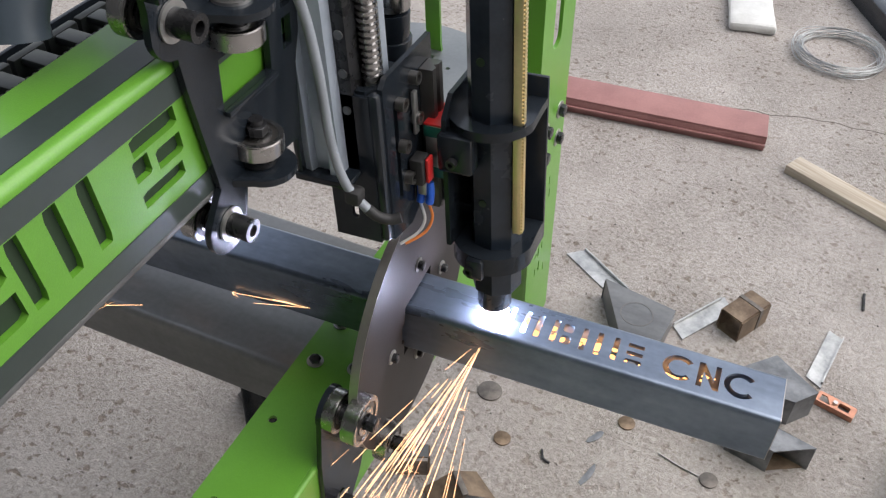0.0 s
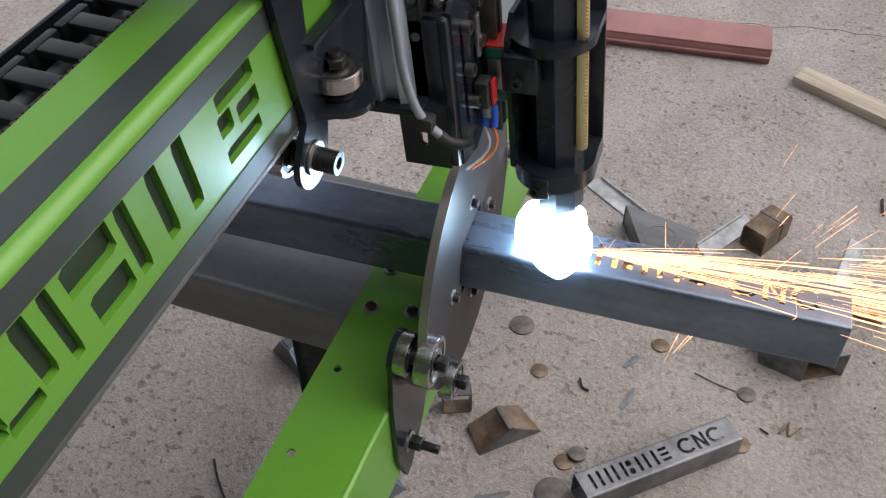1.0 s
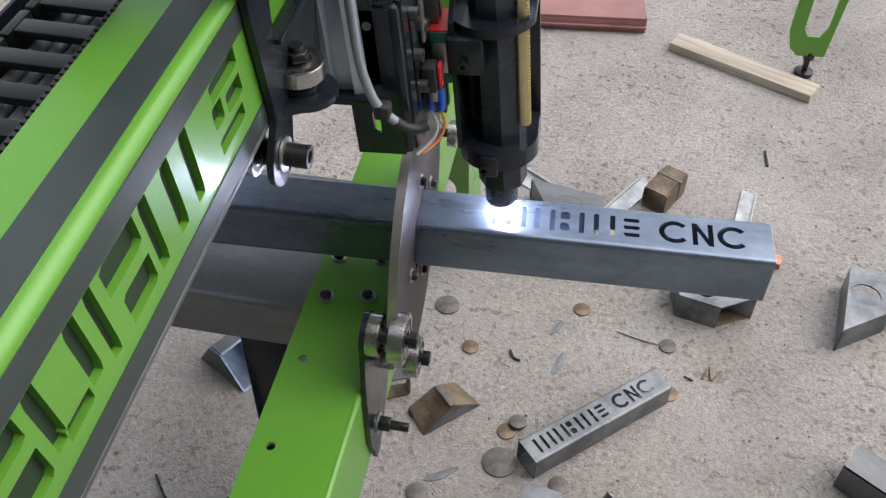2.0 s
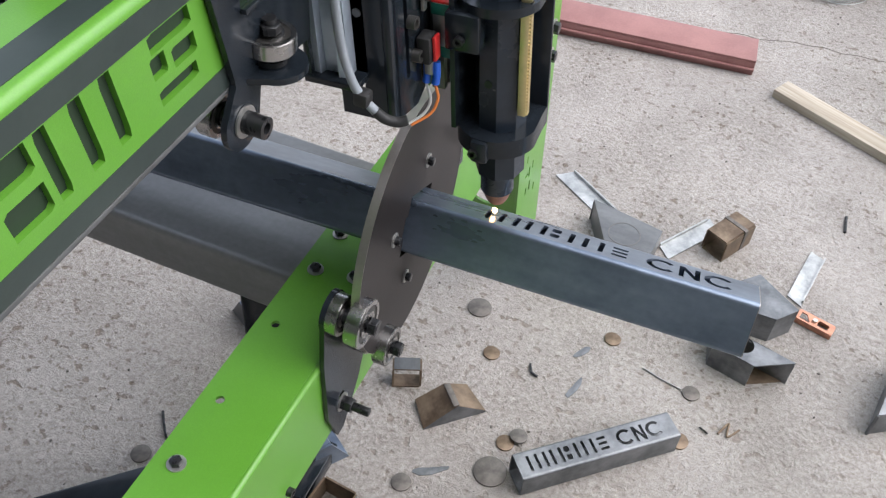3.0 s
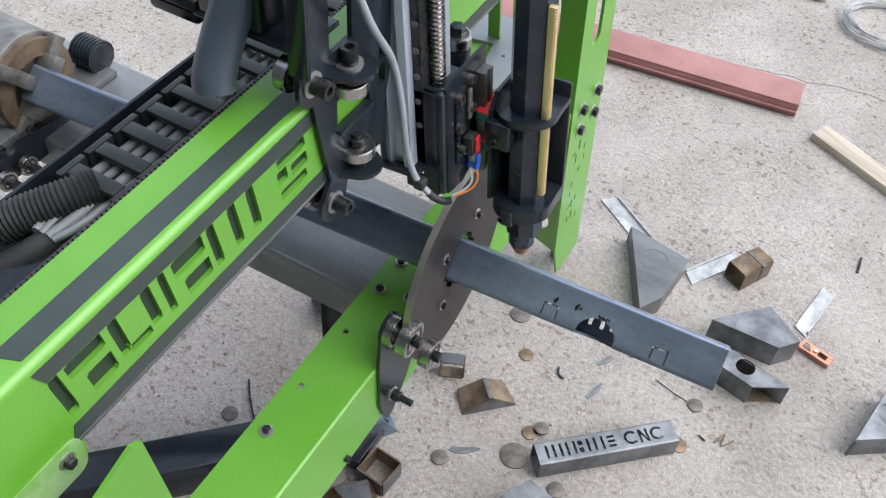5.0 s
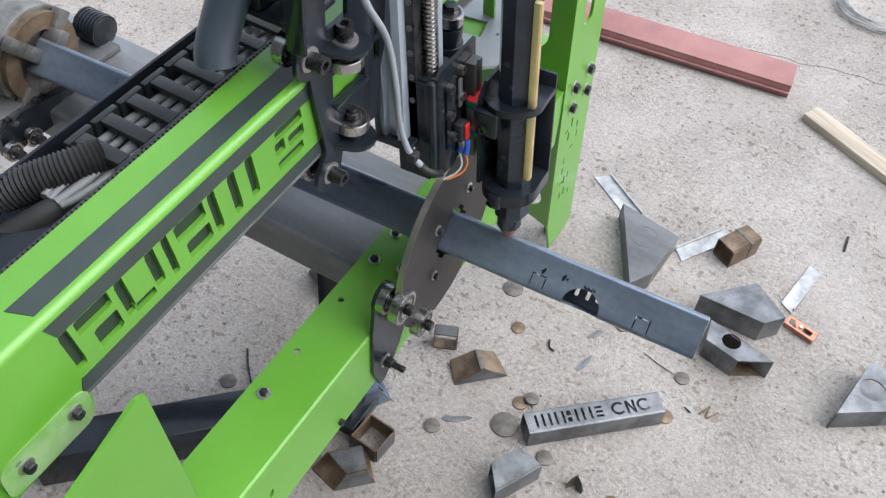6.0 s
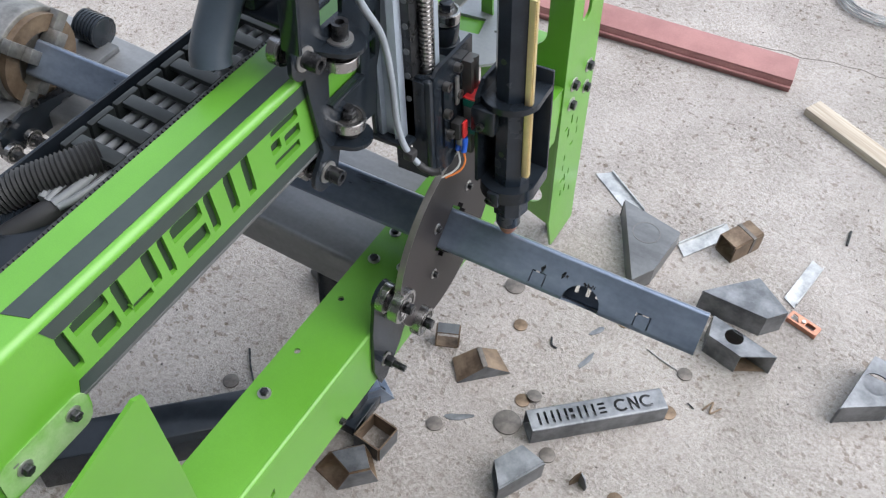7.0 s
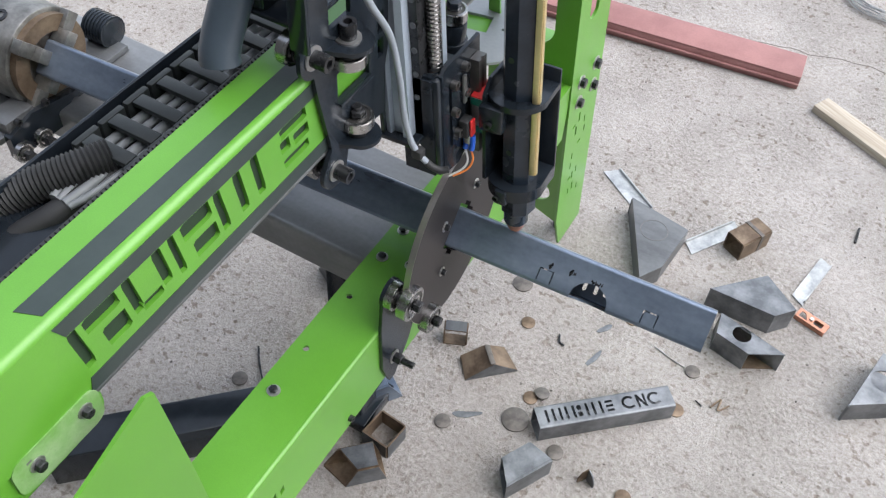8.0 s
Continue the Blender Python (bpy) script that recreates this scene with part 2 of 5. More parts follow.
def plate(bm, outer, holes, thick, at=(0, 0, 0), plane="xy", m=None):
    """A flat plate with holes through it, drawn in a plane and given thickness along its normal."""
    tmp = bmesh.new()
    for loop in [outer, *holes]:
        vs = [tmp.verts.new((u, v, 0)) for u, v in loop]
        for i in range(len(vs)):
            tmp.edges.new((vs[i], vs[(i + 1) % len(vs)]))
    bmesh.ops.triangle_fill(tmp, use_beauty=True, use_dissolve=False, edges=tmp.edges[:])
    bmesh.ops.recalc_face_normals(tmp, faces=tmp.faces[:])
    ex = bmesh.ops.extrude_face_region(tmp, geom=tmp.faces[:])
    bmesh.ops.translate(tmp, verts=[g for g in ex["geom"] if isinstance(g, bmesh.types.BMVert)], vec=(0, 0, thick))
    bmesh.ops.recalc_face_normals(tmp, faces=tmp.faces[:])
    mat = Matrix.Translation(at) @ PLANE[plane]
    mat = (m @ mat) if m else mat
    tmp.transform(mat)
    if mat.determinant() < 0:
        bmesh.ops.reverse_faces(tmp, faces=tmp.faces[:])
    me = bpy.data.meshes.new("t")
    tmp.to_mesh(me)
    tmp.free()
    bm.from_mesh(me)
    bpy.data.meshes.remove(me)


def sweep(bm, pts, r, seg=10, ribs=0.0):
    """A round cord through points, smoothed; ribs: every other ring is thicker."""
    P = [Vector(p) for p in pts]
    fine = []
    steps = 10
    for i in range(len(P) - 1):
        a, b, c, d = P[max(i - 1, 0)], P[i], P[i + 1], P[min(i + 2, len(P) - 1)]
        for k in range(steps):
            t = k / steps
            fine.append(0.5 * ((2 * b) + (c - a) * t + (2 * a - 5 * b + 4 * c - d) * t * t + (3 * b - a - 3 * c + d) * t ** 3))
    fine.append(P[-1])
    if ribs:
        dense = []
        length = sum((fine[i + 1] - fine[i]).length for i in range(len(fine) - 1))
        count = int(length / ribs) * 2
        acc, i, target = 0.0, 0, 0.0
        for k in range(count + 1):
            target = length * k / count
            while i < len(fine) - 2 and acc + (fine[i + 1] - fine[i]).length < target:
                acc += (fine[i + 1] - fine[i]).length
                i += 1
            seg_l = (fine[i + 1] - fine[i]).length or 1e-9
            dense.append(fine[i].lerp(fine[i + 1], min((target - acc) / seg_l, 1)))
        fine = dense
    rings = []
    up = Vector((0.13, 0.21, 1)).normalized()
    for i, p in enumerate(fine):
        d = (fine[min(i + 1, len(fine) - 1)] - fine[max(i - 1, 0)]).normalized()
        s = d.cross(up)
        if s.length < 1e-3:
            s = d.cross(Vector((1, 0, 0)))
        s.normalize()
        u = s.cross(d).normalized()
        rr = r * (0.86 if ribs and i % 2 else 1)
        rings.append([bm.verts.new(p + rr * (math.cos(2 * math.pi * k / seg) * s + math.sin(2 * math.pi * k / seg) * u)) for k in range(seg)])
    for a, b in zip(rings, rings[1:]):
        for k in range(seg):
            bm.faces.new((a[k], a[(k + 1) % seg], b[(k + 1) % seg], b[k]))
    bm.faces.new(rings[0][::-1])
    bm.faces.new(rings[-1])


def finish(bm, name, mat, sharp=40):
    bmesh.ops.recalc_face_normals(bm, faces=bm.faces[:])
    for f in bm.faces:
        f.smooth = True
    for e in bm.edges:
        if len(e.link_faces) != 2 or e.calc_face_angle(0) > radians(sharp):
            e.smooth = False
    me = bpy.data.meshes.new(name)
    bm.to_mesh(me)
    bm.free()
    me.materials.append(mat)
    return me


def part(name, bm, mat, parent, label=""):
    """Links a bmesh as one mesh under a thing or a part; coordinates are the thing's world ones."""
    ob = new(name, finish(bm, name, mat))
    ob.parent = parent
    if parent in BASE:
        ob.matrix_basis = Matrix.Translation(-BASE[parent])
    if label:
        ob["label"] = label
    return ob


def thing(name, at, label, category, group="", kind=""):
    """An Empty at a thing's base; its parts are built in world coordinates."""
    ob = new(name)
    ob.empty_display_size = 0.02
    ob.location = at
    BASE[ob] = Vector(at)
    return tagged(ob, label, category, group, kind)


def solo(name, bm, mat, label, category, group="", kind="", m=None):
    ob = new(name, finish(bm, name, mat))
    if m is not None:
        ob.matrix_basis = m
    return tagged(ob, label, category, group, kind)


def hex_bolt(parent, at, axis, sign=1, r=0.0065, h=0.006, washer=True, mat=None):
    """A hexagon head on a washer, standing out along an axis."""
    d = {"x": Vector((1, 0, 0)), "y": Vector((0, 1, 0)), "z": Vector((0, 0, 1))}[axis] * sign
    bm = bmesh.new()
    cyl(bm, Vector(at) + d * (h / 2 + 0.0012), axis, r, h, 6, bevel=0.0007)
    bolt = part("bolt", bm, mat or BOLT, parent)
    if washer:
        bm = bmesh.new()
        ring(bm, Vector(at) + d * 0.0006, axis, r * 1.45, r * 0.5, 0.0012, 24)
        part("washer", bm, ZINC, parent)
    return bolt


def socket_bolt(parent, at, axis, sign=1, r=0.0045, h=0.006):
    """A cap screw with a hexagon socket."""
    d = {"x": Vector((1, 0, 0)), "y": Vector((0, 1, 0)), "z": Vector((0, 0, 1))}[axis] * sign
    bm = bmesh.new()
    ring(bm, Vector(at) + d * h / 2, axis, r, r * 0.55, h, 18)
    cyl(bm, Vector(at) + d * h * 0.3, axis, r * 0.6, h * 0.3, 6)
    return part("bolt", bm, BOLT, parent)


def bearing(parent, at, axis, r=0.013, h=0.008, name="bearing"):
    """A ball bearing: bright outer race, shield, inner race."""
    bm = bmesh.new()
    ring(bm, at, axis, r, r * 0.78, h * 0.86, 32)
    ring(bm, at, axis, r * 0.965, r * 0.80, h, 32)
    b = part(name, bm, CHROME, parent, "bright steel ball bearing")
    bm = bmesh.new()
    ring(bm, at, axis, r * 0.78, r * 0.55, h * 0.8, 32)
    part("shield", bm, SHIELD, b)
    bm = bmesh.new()
    ring(bm, at, axis, r * 0.55, r * 0.34, h * 1.02, 24)
    part("inner_race", bm, CHROME, b)
    return b


# ---- ground ----
bm = bmesh.new()
bmesh.ops.create_grid(bm, x_segments=2, y_segments=2, size=30)
solo("ground", bm, CONCRETE, "worn pale concrete floor with pits and stains", "floor", kind="structure")


# plain dark wall added behind the camera, never in view, to dim front faces
bm = bmesh.new()
box(bm, (-9, -1.85, 0), (9, -1.6, 4.6))
solo("unseen_wall", bm, material("unseen dark wall", (0.055, 0.055, 0.055), 0.85, second=(0.08, 0.078, 0.075), scale=3), "plain dark wall added out of view to dim front faces", "wall", kind="structure")


# ---- machine: beam and legs ----
def gantry_beam():
    t = thing("gantry_beam", (-0.325, 0.45, 0.884), "green powder-coated beam with charcoal stripes and cut-out marks", "machine beam")
    y0, y1 = -0.40, 1.20
    def prof(y):
        back = -0.3573
        p = [(back, 0.884), (-0.3056, 0.884), (-0.3056, 0.9838)]
        p += [(-0.3075 + 0.0070 * math.cos(radians(a)), 0.984 + 0.0070 * math.sin(radians(a))) for a in range(0, 91, 10)]
        return p + [(back, 0.991)]
    bm = bmesh.new()
    a = [bm.verts.new((x, y0, z)) for x, z in prof(y0)]
    b = [bm.verts.new((x, y1, z)) for x, z in prof(y1)]
    for i in range(len(a)):
        j = (i + 1) % len(a)
        bm.faces.new((a[i], a[j], b[j], b[i]))
    bm.faces.new(a[::-1]), bm.faces.new(b)
    part("body", bm, GREEN, t)
    # vinyl stripes
    bm = bmesh.new()
    plate(bm, [(-0.3297, 0.079), (-0.3090, 0.087), (-0.3090, 1.1), (-0.3297, 1.1)], [], 0.0006, (0, 0, 0.991))
    part("top_stripe", bm, CHARCOAL, t, "charcoal stripe")
    bm = bmesh.new()
    plate(bm, [(0.084, 0.983), (0.092, 0.9655), (1.1, 0.9655), (1.1, 0.983)], [], 0.0008, (-0.3005, 0, 0), "yz")
    part("upper_stripe", bm, CHARCOAL, t, "charcoal stripe")
    bm = bmesh.new()
    plate(bm, [(0.098, 0.9015), (0.094, 0.8845), (1.1, 0.8845), (1.1, 0.9015)], [], 0.0008, (-0.3005, 0, 0), "yz")
    part("lower_stripe", bm, CHARCOAL, t, "charcoal stripe")
    # cut-out panel with plain slanted marks
    marks = []

    def bar(ya, yb, u0, u1, v0, v1):
        zl, zh, lean = 0.9130, 0.9640, -0.008
        w = yb - ya

        def at(u, v):
            return (ya + w * u + lean * (1 - v) * -1 - 0.006, zl + (zh - zl) * v)
        c = 0.12
        p = [at(u0, v0), at(u1 - c * (u1 - u0), v0), at(u1, v0 + c * (v1 - v0)), at(u1, v1), at(u0 + c * (u1 - u0), v1), at(u0, v1 - c * (v1 - v0))]
        marks.append(p)
    for ya, yb, bars in (
            (0.0975, 0.150, ((0, .19, 0, 1), (.30, 1, .66, 1), (.50, 1, 0, .48))),
            (0.1565, 0.203, ((0, .22, .10, 1), (.76, 1, .12, 1), (.18, .70, 0, .20))),
            (0.2115, 0.265, ((0, .15, 0, 1), (.30, 1, .60, 1), (.42, 1, 0, .42))),
            (0.2705, 0.2805, ((0, 1, 0, 1),)),
            (0.2975, 0.3335, ((0, .30, 0, 1), (.70, 1, 0, 1))),
            (0.3640, 0.4090, ((.08, 1, .74, 1), (0, .32, .40, .70), (.45, .98, .34, .62), (0, .88, 0, .22)))):
        for u0, u1, v0, v1 in bars:
            bar(ya, yb, u0, u1, v0, v1)
    bm = bmesh.new()
    plate(bm, [(-0.40, 0.8842), (1.20, 0.8842), (1.20, 0.9840), (-0.40, 0.9840)], marks, 0.0050, (-0.3055, 0, 0), "yz")
    part("front_panel", bm, GREEN, t, "green cut-out panel")
    # thin dark sheet behind the marks, coloured as the shade inside the beam
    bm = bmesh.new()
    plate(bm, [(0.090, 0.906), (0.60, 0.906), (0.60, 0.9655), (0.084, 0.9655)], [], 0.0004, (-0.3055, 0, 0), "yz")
    part("recess", bm, RECESS_SHADE, t, "dark sheet painted as the shade inside the cut-outs")
    # steel underside rail
    bm = bmesh.new()
    box(bm, (-0.3075, 0.02, 0.8795), (-0.2995, 1.1, 0.8838), 0.0008)
    part("rail", bm, DARKMILL, t)
    # the beam stands a little askew to the tube
    skew = Matrix.Translation((-0.298, 0.25, 0)) @ Matrix.Rotation(radians(0.69), 4, "Z") @ Matrix.Translation((0.3005, -0.25, 0))
    for ob in t.children:
        ob.data.transform(skew)
    return t


gantry_beam()


def leg_plates():
    far = thing("far_leg", (-0.30, 1.14, 0.0), "green powder-coated upright leg with slots and hex bolts", "machine leg")
    bm = bmesh.new()
    slots = [rounded(1.115, 0.66, 1.150, 0.86, 0.016)]
    random.seed(4)
    for k in range(26):
        y, z = 1.095 + 0.075 * random.random(), 0.17 + 0.26 * random.random()
        w, h = random.choice(((0.006, 0.024), (0.004, 0.018), (0.012, 0.006)))
        q = [(y, z), (y + w, z), (y + w, z + h), (y, z + h)]
        if all(abs(y - s[0][0]) > 0.015 or abs(z - s[0][1]) > 0.028 for s in slots[1:]):
            slots.append(q)
    plate(bm, [(1.072, 0.14), (1.098, 0.032), (1.205, 0.03), (1.205, 1.02), (1.072, 1.02)], slots, 0.005, (-0.265, 0, 0), "yz")
    part("front_plate", bm, GREEN, far)
    bm = bmesh.new()
    plate(bm, [(-0.42, 0.30), (-0.33, 0.17), (-0.265, 0.14), (-0.265, 1.02), (-0.42, 1.02)],
          [rounded(-0.40, 0.61, -0.30, 0.80, 0.045, 8), rounded(-0.318, 0.335, -0.285, 0.405, 0.016, 6), circle(-0.315, 0.225, 0.034, 24), rounded(-0.395, 0.30, -0.35, 0.42, 0.02)],
          0.005, (0, 1.077, 0), "xz")
    part("side_plate", bm, GREEN, far)
    bm = bmesh.new()
    box(bm, (-0.42, 1.078, 0.545), (-0.266, 1.19, 0.550), 0.0008)
    part("shelf_plate", bm, GREEN, far)
    bm = bmesh.new()
    box(bm, (-0.462, 0.975, 0.6355), (-0.380, 1.100, 0.640), 0.0008)
    box(bm, (-0.462, 1.082, 0.560), (-0.380, 1.086, 0.6354), 0.0008)
    part("upper_shelf", bm, GREEN, far)
    for y, z in ((1.1755, 0.5254), (1.1138, 0.5231), (1.174, 0.472), (1.112, 0.4737)):
        hex_bolt(far, (-0.260, y, z), "x", 1, 0.010, 0.008, True)
    bm = bmesh.new()
    cyl(bm, (-0.285, 1.17, 0.015), "z", 0.018, 0.03, 20, bevel=0.003)
    part("foot", bm, RUBBER, far)
    splay = Matrix.Identity(4)
    splay[1][2], splay[1][3] = -0.17, 0.17 * 0.52
    for ob in far.children:
        ob.data.transform(splay)

    near = thing("near_leg", (-0.30, 0.0, 0.0), "green powder-coated end plates and leg with flanged bolts", "machine leg")
    bm = bmesh.new()
    pts = [(-0.40, 0.84), (-0.02, 0.838)] + circle(0.080, 0.862, 0.022, 6, -70, 0) + [(0.102, 0.8830), (-0.40, 0.8830)]
    plate(bm, pts, [], 0.004, (-0.3025, 0, 0), "yz")
    part("end_plate", bm, GREEN, near)
    bm = bmesh.new()
    plate(bm, rounded(0.006, 0.848, 0.098, 0.892, 0.012), [], 0.004, (-0.2983, 0, 0), "yz")
    part("clamp_plate", bm, DUSTY, near, "green plate under pale dust")
    for y, z in ((0.081, 0.877), (0.028, 0.872), (-0.03, 0.872)):
        hex_bolt(near, (-0.2942, y, z), "x", 1, 0.0052, 0.006, True)
    bm = bmesh.new()
    plate(bm, [(-0.35, 0.03), (0.16, 0.03), (0.150, 0.55), (0.138, 0.715), (0.123, 0.876), (0.113, 0.882), (0.0, 0.842), (-0.35, 0.832)],
          [rounded(-0.08, 0.2, 0.06, 0.45, 0.03), rounded(0.020, 0.792, 0.027, 0.815, 0.003), rounded(0.040, 0.785, 0.047, 0.812, 0.003)], 0.004, (-0.262, 0, 0), "yz")
    part("leg_plate", bm, GREEN, near)
    bm = bmesh.new()
    box(bm, (-0.42, -0.35, 0.0), (-0.27, 0.14, 0.03), 0.004)
    part("foot", bm, BLACK, near)
    bm = bmesh.new()
    box(bm, (-0.2980, -0.35, 0.78), (-0.2625, -0.02, 0.835), 0.002)
    part("spacer", bm, GREEN, near)


leg_plates()


def cross_arm():
    t = thing("cross_arm", (-0.30, 0.45, 0.41), "green folded steel cross arm with black bolts", "machine frame")
    bm = bmesh.new()
    holes = [circle(-0.328, y, 0.0045, 10) for y in (0.40, 0.50)]
    plate(bm, [(-0.347, -0.20), (-0.268, -0.20), (-0.268, 0.60), (-0.262, 0.66), (-0.262, 1.077), (-0.347, 1.077)], holes, 0.004, (0, 0, 0.541))
    part("top_plate", bm, GREEN, t)
    bm = bmesh.new()
    sl = [[(0.215 + k * 0.016, 0.470 - k * 0.004), (0.223 + k * 0.016, 0.474 - k * 0.004), (0.223 + k * 0.016, 0.488 - k * 0.004), (0.215 + k * 0.016, 0.484 - k * 0.004)] for k in range(3)]
    plate(bm, [(-0.20, 0.415), (1.077, 0.415), (1.077, 0.5385), (-0.20, 0.5385)], sl, 0.004, (-0.267, 0, 0), "yz")
    part("side_plate", bm, GREEN, t)
    bm = bmesh.new()
    cyl(bm, (-0.2665, 0.44, 0.5405), "y", 0.0045, 1.27, 12)
    part("fold", bm, GREEN, t)
    for x, y in ((-0.329, 0.640), (-0.328, 0.582), (-0.286, 0.590), (-0.325, 0.327), (-0.284, 0.645)):
        hex_bolt(t, (x, y, 0.545), "z", 1, 0.006, 0.005, True)
    for y, z in ((0.398, 0.432), (0.20, 0.445)):
        socket_bolt(t, (-0.263, y, z), "x", 1, 0.005, 0.006)
    return t


cross_arm()


def base_tube():
    t = thing("base_tube", (-0.9, 0.64, 0.475), "dark rectangular steel base tube under the workpiece", "machine frame")
    bm = bmesh.new()
    pr = rounded(0.563, 0.474, 0.772, 0.540, 0.008, 4)
    plate(bm, pr, [rounded(0.567, 0.478, 0.768, 0.536, 0.005, 4)], 1.35, (-1.697, 0, 0), "yz")
    part("tube", bm, BASESTEEL, t)
    bm = bmesh.new()
    box(bm, (-0.46, 0.585, 0.0), (-0.37, 0.69, 0.03), 0.003)
    box(bm, (-0.445, 0.60, 0.03), (-0.385, 0.675, 0.4735), 0.004)
    part("stand", bm, BLACK, t, "black stand under the base tube")
    bm = bmesh.new()
    box(bm, (-1.56, 0.585, 0.0), (-1.46, 0.69, 0.03), 0.003)
    box(bm, (-1.54, 0.60, 0.03), (-1.48, 0.675, 0.4735), 0.004)
    part("stand", bm, BLACK, t, "black stand under the base tube")
    t2 = thing("brace_bar", (-0.55, 0.42, 0.0), "black square brace bar by the leg", "machine frame")
    bm = bmesh.new()
    m = Matrix.Translation((-0.584, 0.455, 0.045)) @ Matrix.Rotation(radians(44.6), 4, "Z")
    box(bm, (-0.30, -0.035, -0.045), (0.24, 0.035, 0.045), 0.004, m)
    part("bar", bm, BLACK, t2)
    bm = bmesh.new()
    box(bm, (0.240, -0.031, -0.041), (0.245, 0.031, 0.041), 0.002, m)
    part("end_cap", bm, RUBBER, t2)


base_tube()


# ---- rollers that guide the disc ----
def roller_bracket():
    t = thing("roller_bracket", (-0.256, 0.50, 0.39), "black roller bracket with paired steel bearings beside the disc", "bearing bracket")
    bm = bmesh.new()
    pts = circle(0.493, 0.609, 0.021, 10, 20, 200) + [(0.470, 0.55), (0.474, 0.455), (0.492, 0.405), (0.505, 0.405), (0.540, 0.45), (0.562, 0.50)] + circle(0.543, 0.516, 0.020, 6, -20, 60)
    plate(bm, pts, [rounded(0.496, 0.440, 0.508, 0.470, 0.0055)], 0.005, (-0.2625, 0, 0), "yz")
    part("bracket_plate", bm, BLACK, t)
    for y, z, r1, r2 in ((0.492, 0.609, 0.0165, 0.0195), (0.549, 0.511, 0.0135, 0.0172)):
        bearing(t, (-0.2515, y, z), "x", r1 * 1.24, 0.0115)
        bearing(t, (-0.2295, y, z), "x", r2 * 1.24, 0.0140)
        bm = bmesh.new()
        cyl(bm, (-0.235, y, z), "x", 0.005, 0.046, 16)
        cyl(bm, (-0.2165, y, z), "x", 0.0085, 0.008, 6, bevel=0.0006)
        cyl(bm, (-0.2425, y, z), "x", 0.008, 0.006, 18)
        part("axle", bm, BOLT, t, "black axle bolt with nut")
    bm = bmesh.new()
    ring(bm, (-0.2567, 0.502, 0.454), "x", 0.011, 0.004, 0.0016)
    part("washer", bm, ZINC, t)
    bm = bmesh.new()
    cyl(bm, (-0.250, 0.502, 0.454), "x", 0.0085, 0.012, 6, bevel=0.0006)
    cyl(bm, (-0.236, 0.502, 0.454), "x", 0.005, 0.022, 14, bevel=0.001)
    part("bolt", bm, BOLT, t)
    f = thing("roller_bracket", (-0.256, 0.78, 0.39), "black roller bracket with steel bearings behind the disc", "bearing bracket")
    bm = bmesh.new()
    plate(bm, [(0.755, 0.545), (0.815, 0.545), (0.805, 0.63), (0.765, 0.63)], [], 0.005, (-0.2625, 0, 0), "yz")
    part("bracket_plate", bm, BLACK, f)
    bearing(f, (-0.2515, 0.786, 0.613), "x", 0.014, 0.009)
    bearing(f, (-0.2330, 0.786, 0.613), "x", 0.015, 0.010)
    bm = bmesh.new()
    cyl(bm, (-0.232, 0.786, 0.613), "x", 0.005, 0.050, 16)
    cyl(bm, (-0.215, 0.786, 0.613), "x", 0.0085, 0.010, 6, bevel=0.0006)
    part("axle", bm, BOLT, f)


roller_bracket()


# ---- the turned workpiece: square tube, disc and chuck, all about one axis ----
HALF, WALL, CORNER = 0.028, 0.003, 0.005
TUBE_END, TUBE_BACK = 0.112, -0.94


def letter_c(cx, cy, r, w):
    return circle(cx, cy, r, 18, 42, 318) + circle(cx, cy, r - w, 18, 318, 42)


def letter_n(cx, cy, a, h, w):
    return [(cx - a, cy - h), (cx - a + w, cy - h), (cx - a + w, cy + h - 2.1 * w), (cx + a - w, cy - h), (cx + a, cy - h), (cx + a, cy + h),
            (cx + a - w, cy + h), (cx + a - w, cy - h + 2.1 * w), (cx - a + w, cy + h), (cx - a, cy + h)]


def slot(cx, cy, w, h):
    return rounded(cx - w / 2, cy - h / 2, cx + w / 2, cy + h / 2, min(w, h) * 0.3, 3)


def text_holes(x0, s=1.0):
    """The cut word row: plain slots for the first word, C N C after it."""
    H = []
    for x in (-0.0200, -0.0050, 0.0100, 0.0235, 0.0395, 0.0688, 0.0835, 0.1000):
        H.append(slot(x0 + s * x, 0, 0.0054 * s, 0.030 * s))
    for y in (0.0080, -0.0080):
        H.append(slot(x0 + s * 0.0520, y * s, 0.0100 * s, 0.0110 * s))
    for y in (0.0105, 0.0, -0.0105):
        H.append(slot(x0 + s * 0.1190, y * s, 0.0160 * s, 0.0052 * s))
    H.append(letter_c(x0 + s * 0.162, 0, 0.0158 * s, 0.0058 * s))
    H.append(letter_n(x0 + s * 0.190, 0, 0.0105 * s, 0.0155 * s, 0.0052 * s))
    H.append(letter_c(x0 + s * 0.220, 0, 0.0158 * s, 0.0058 * s))
    return H


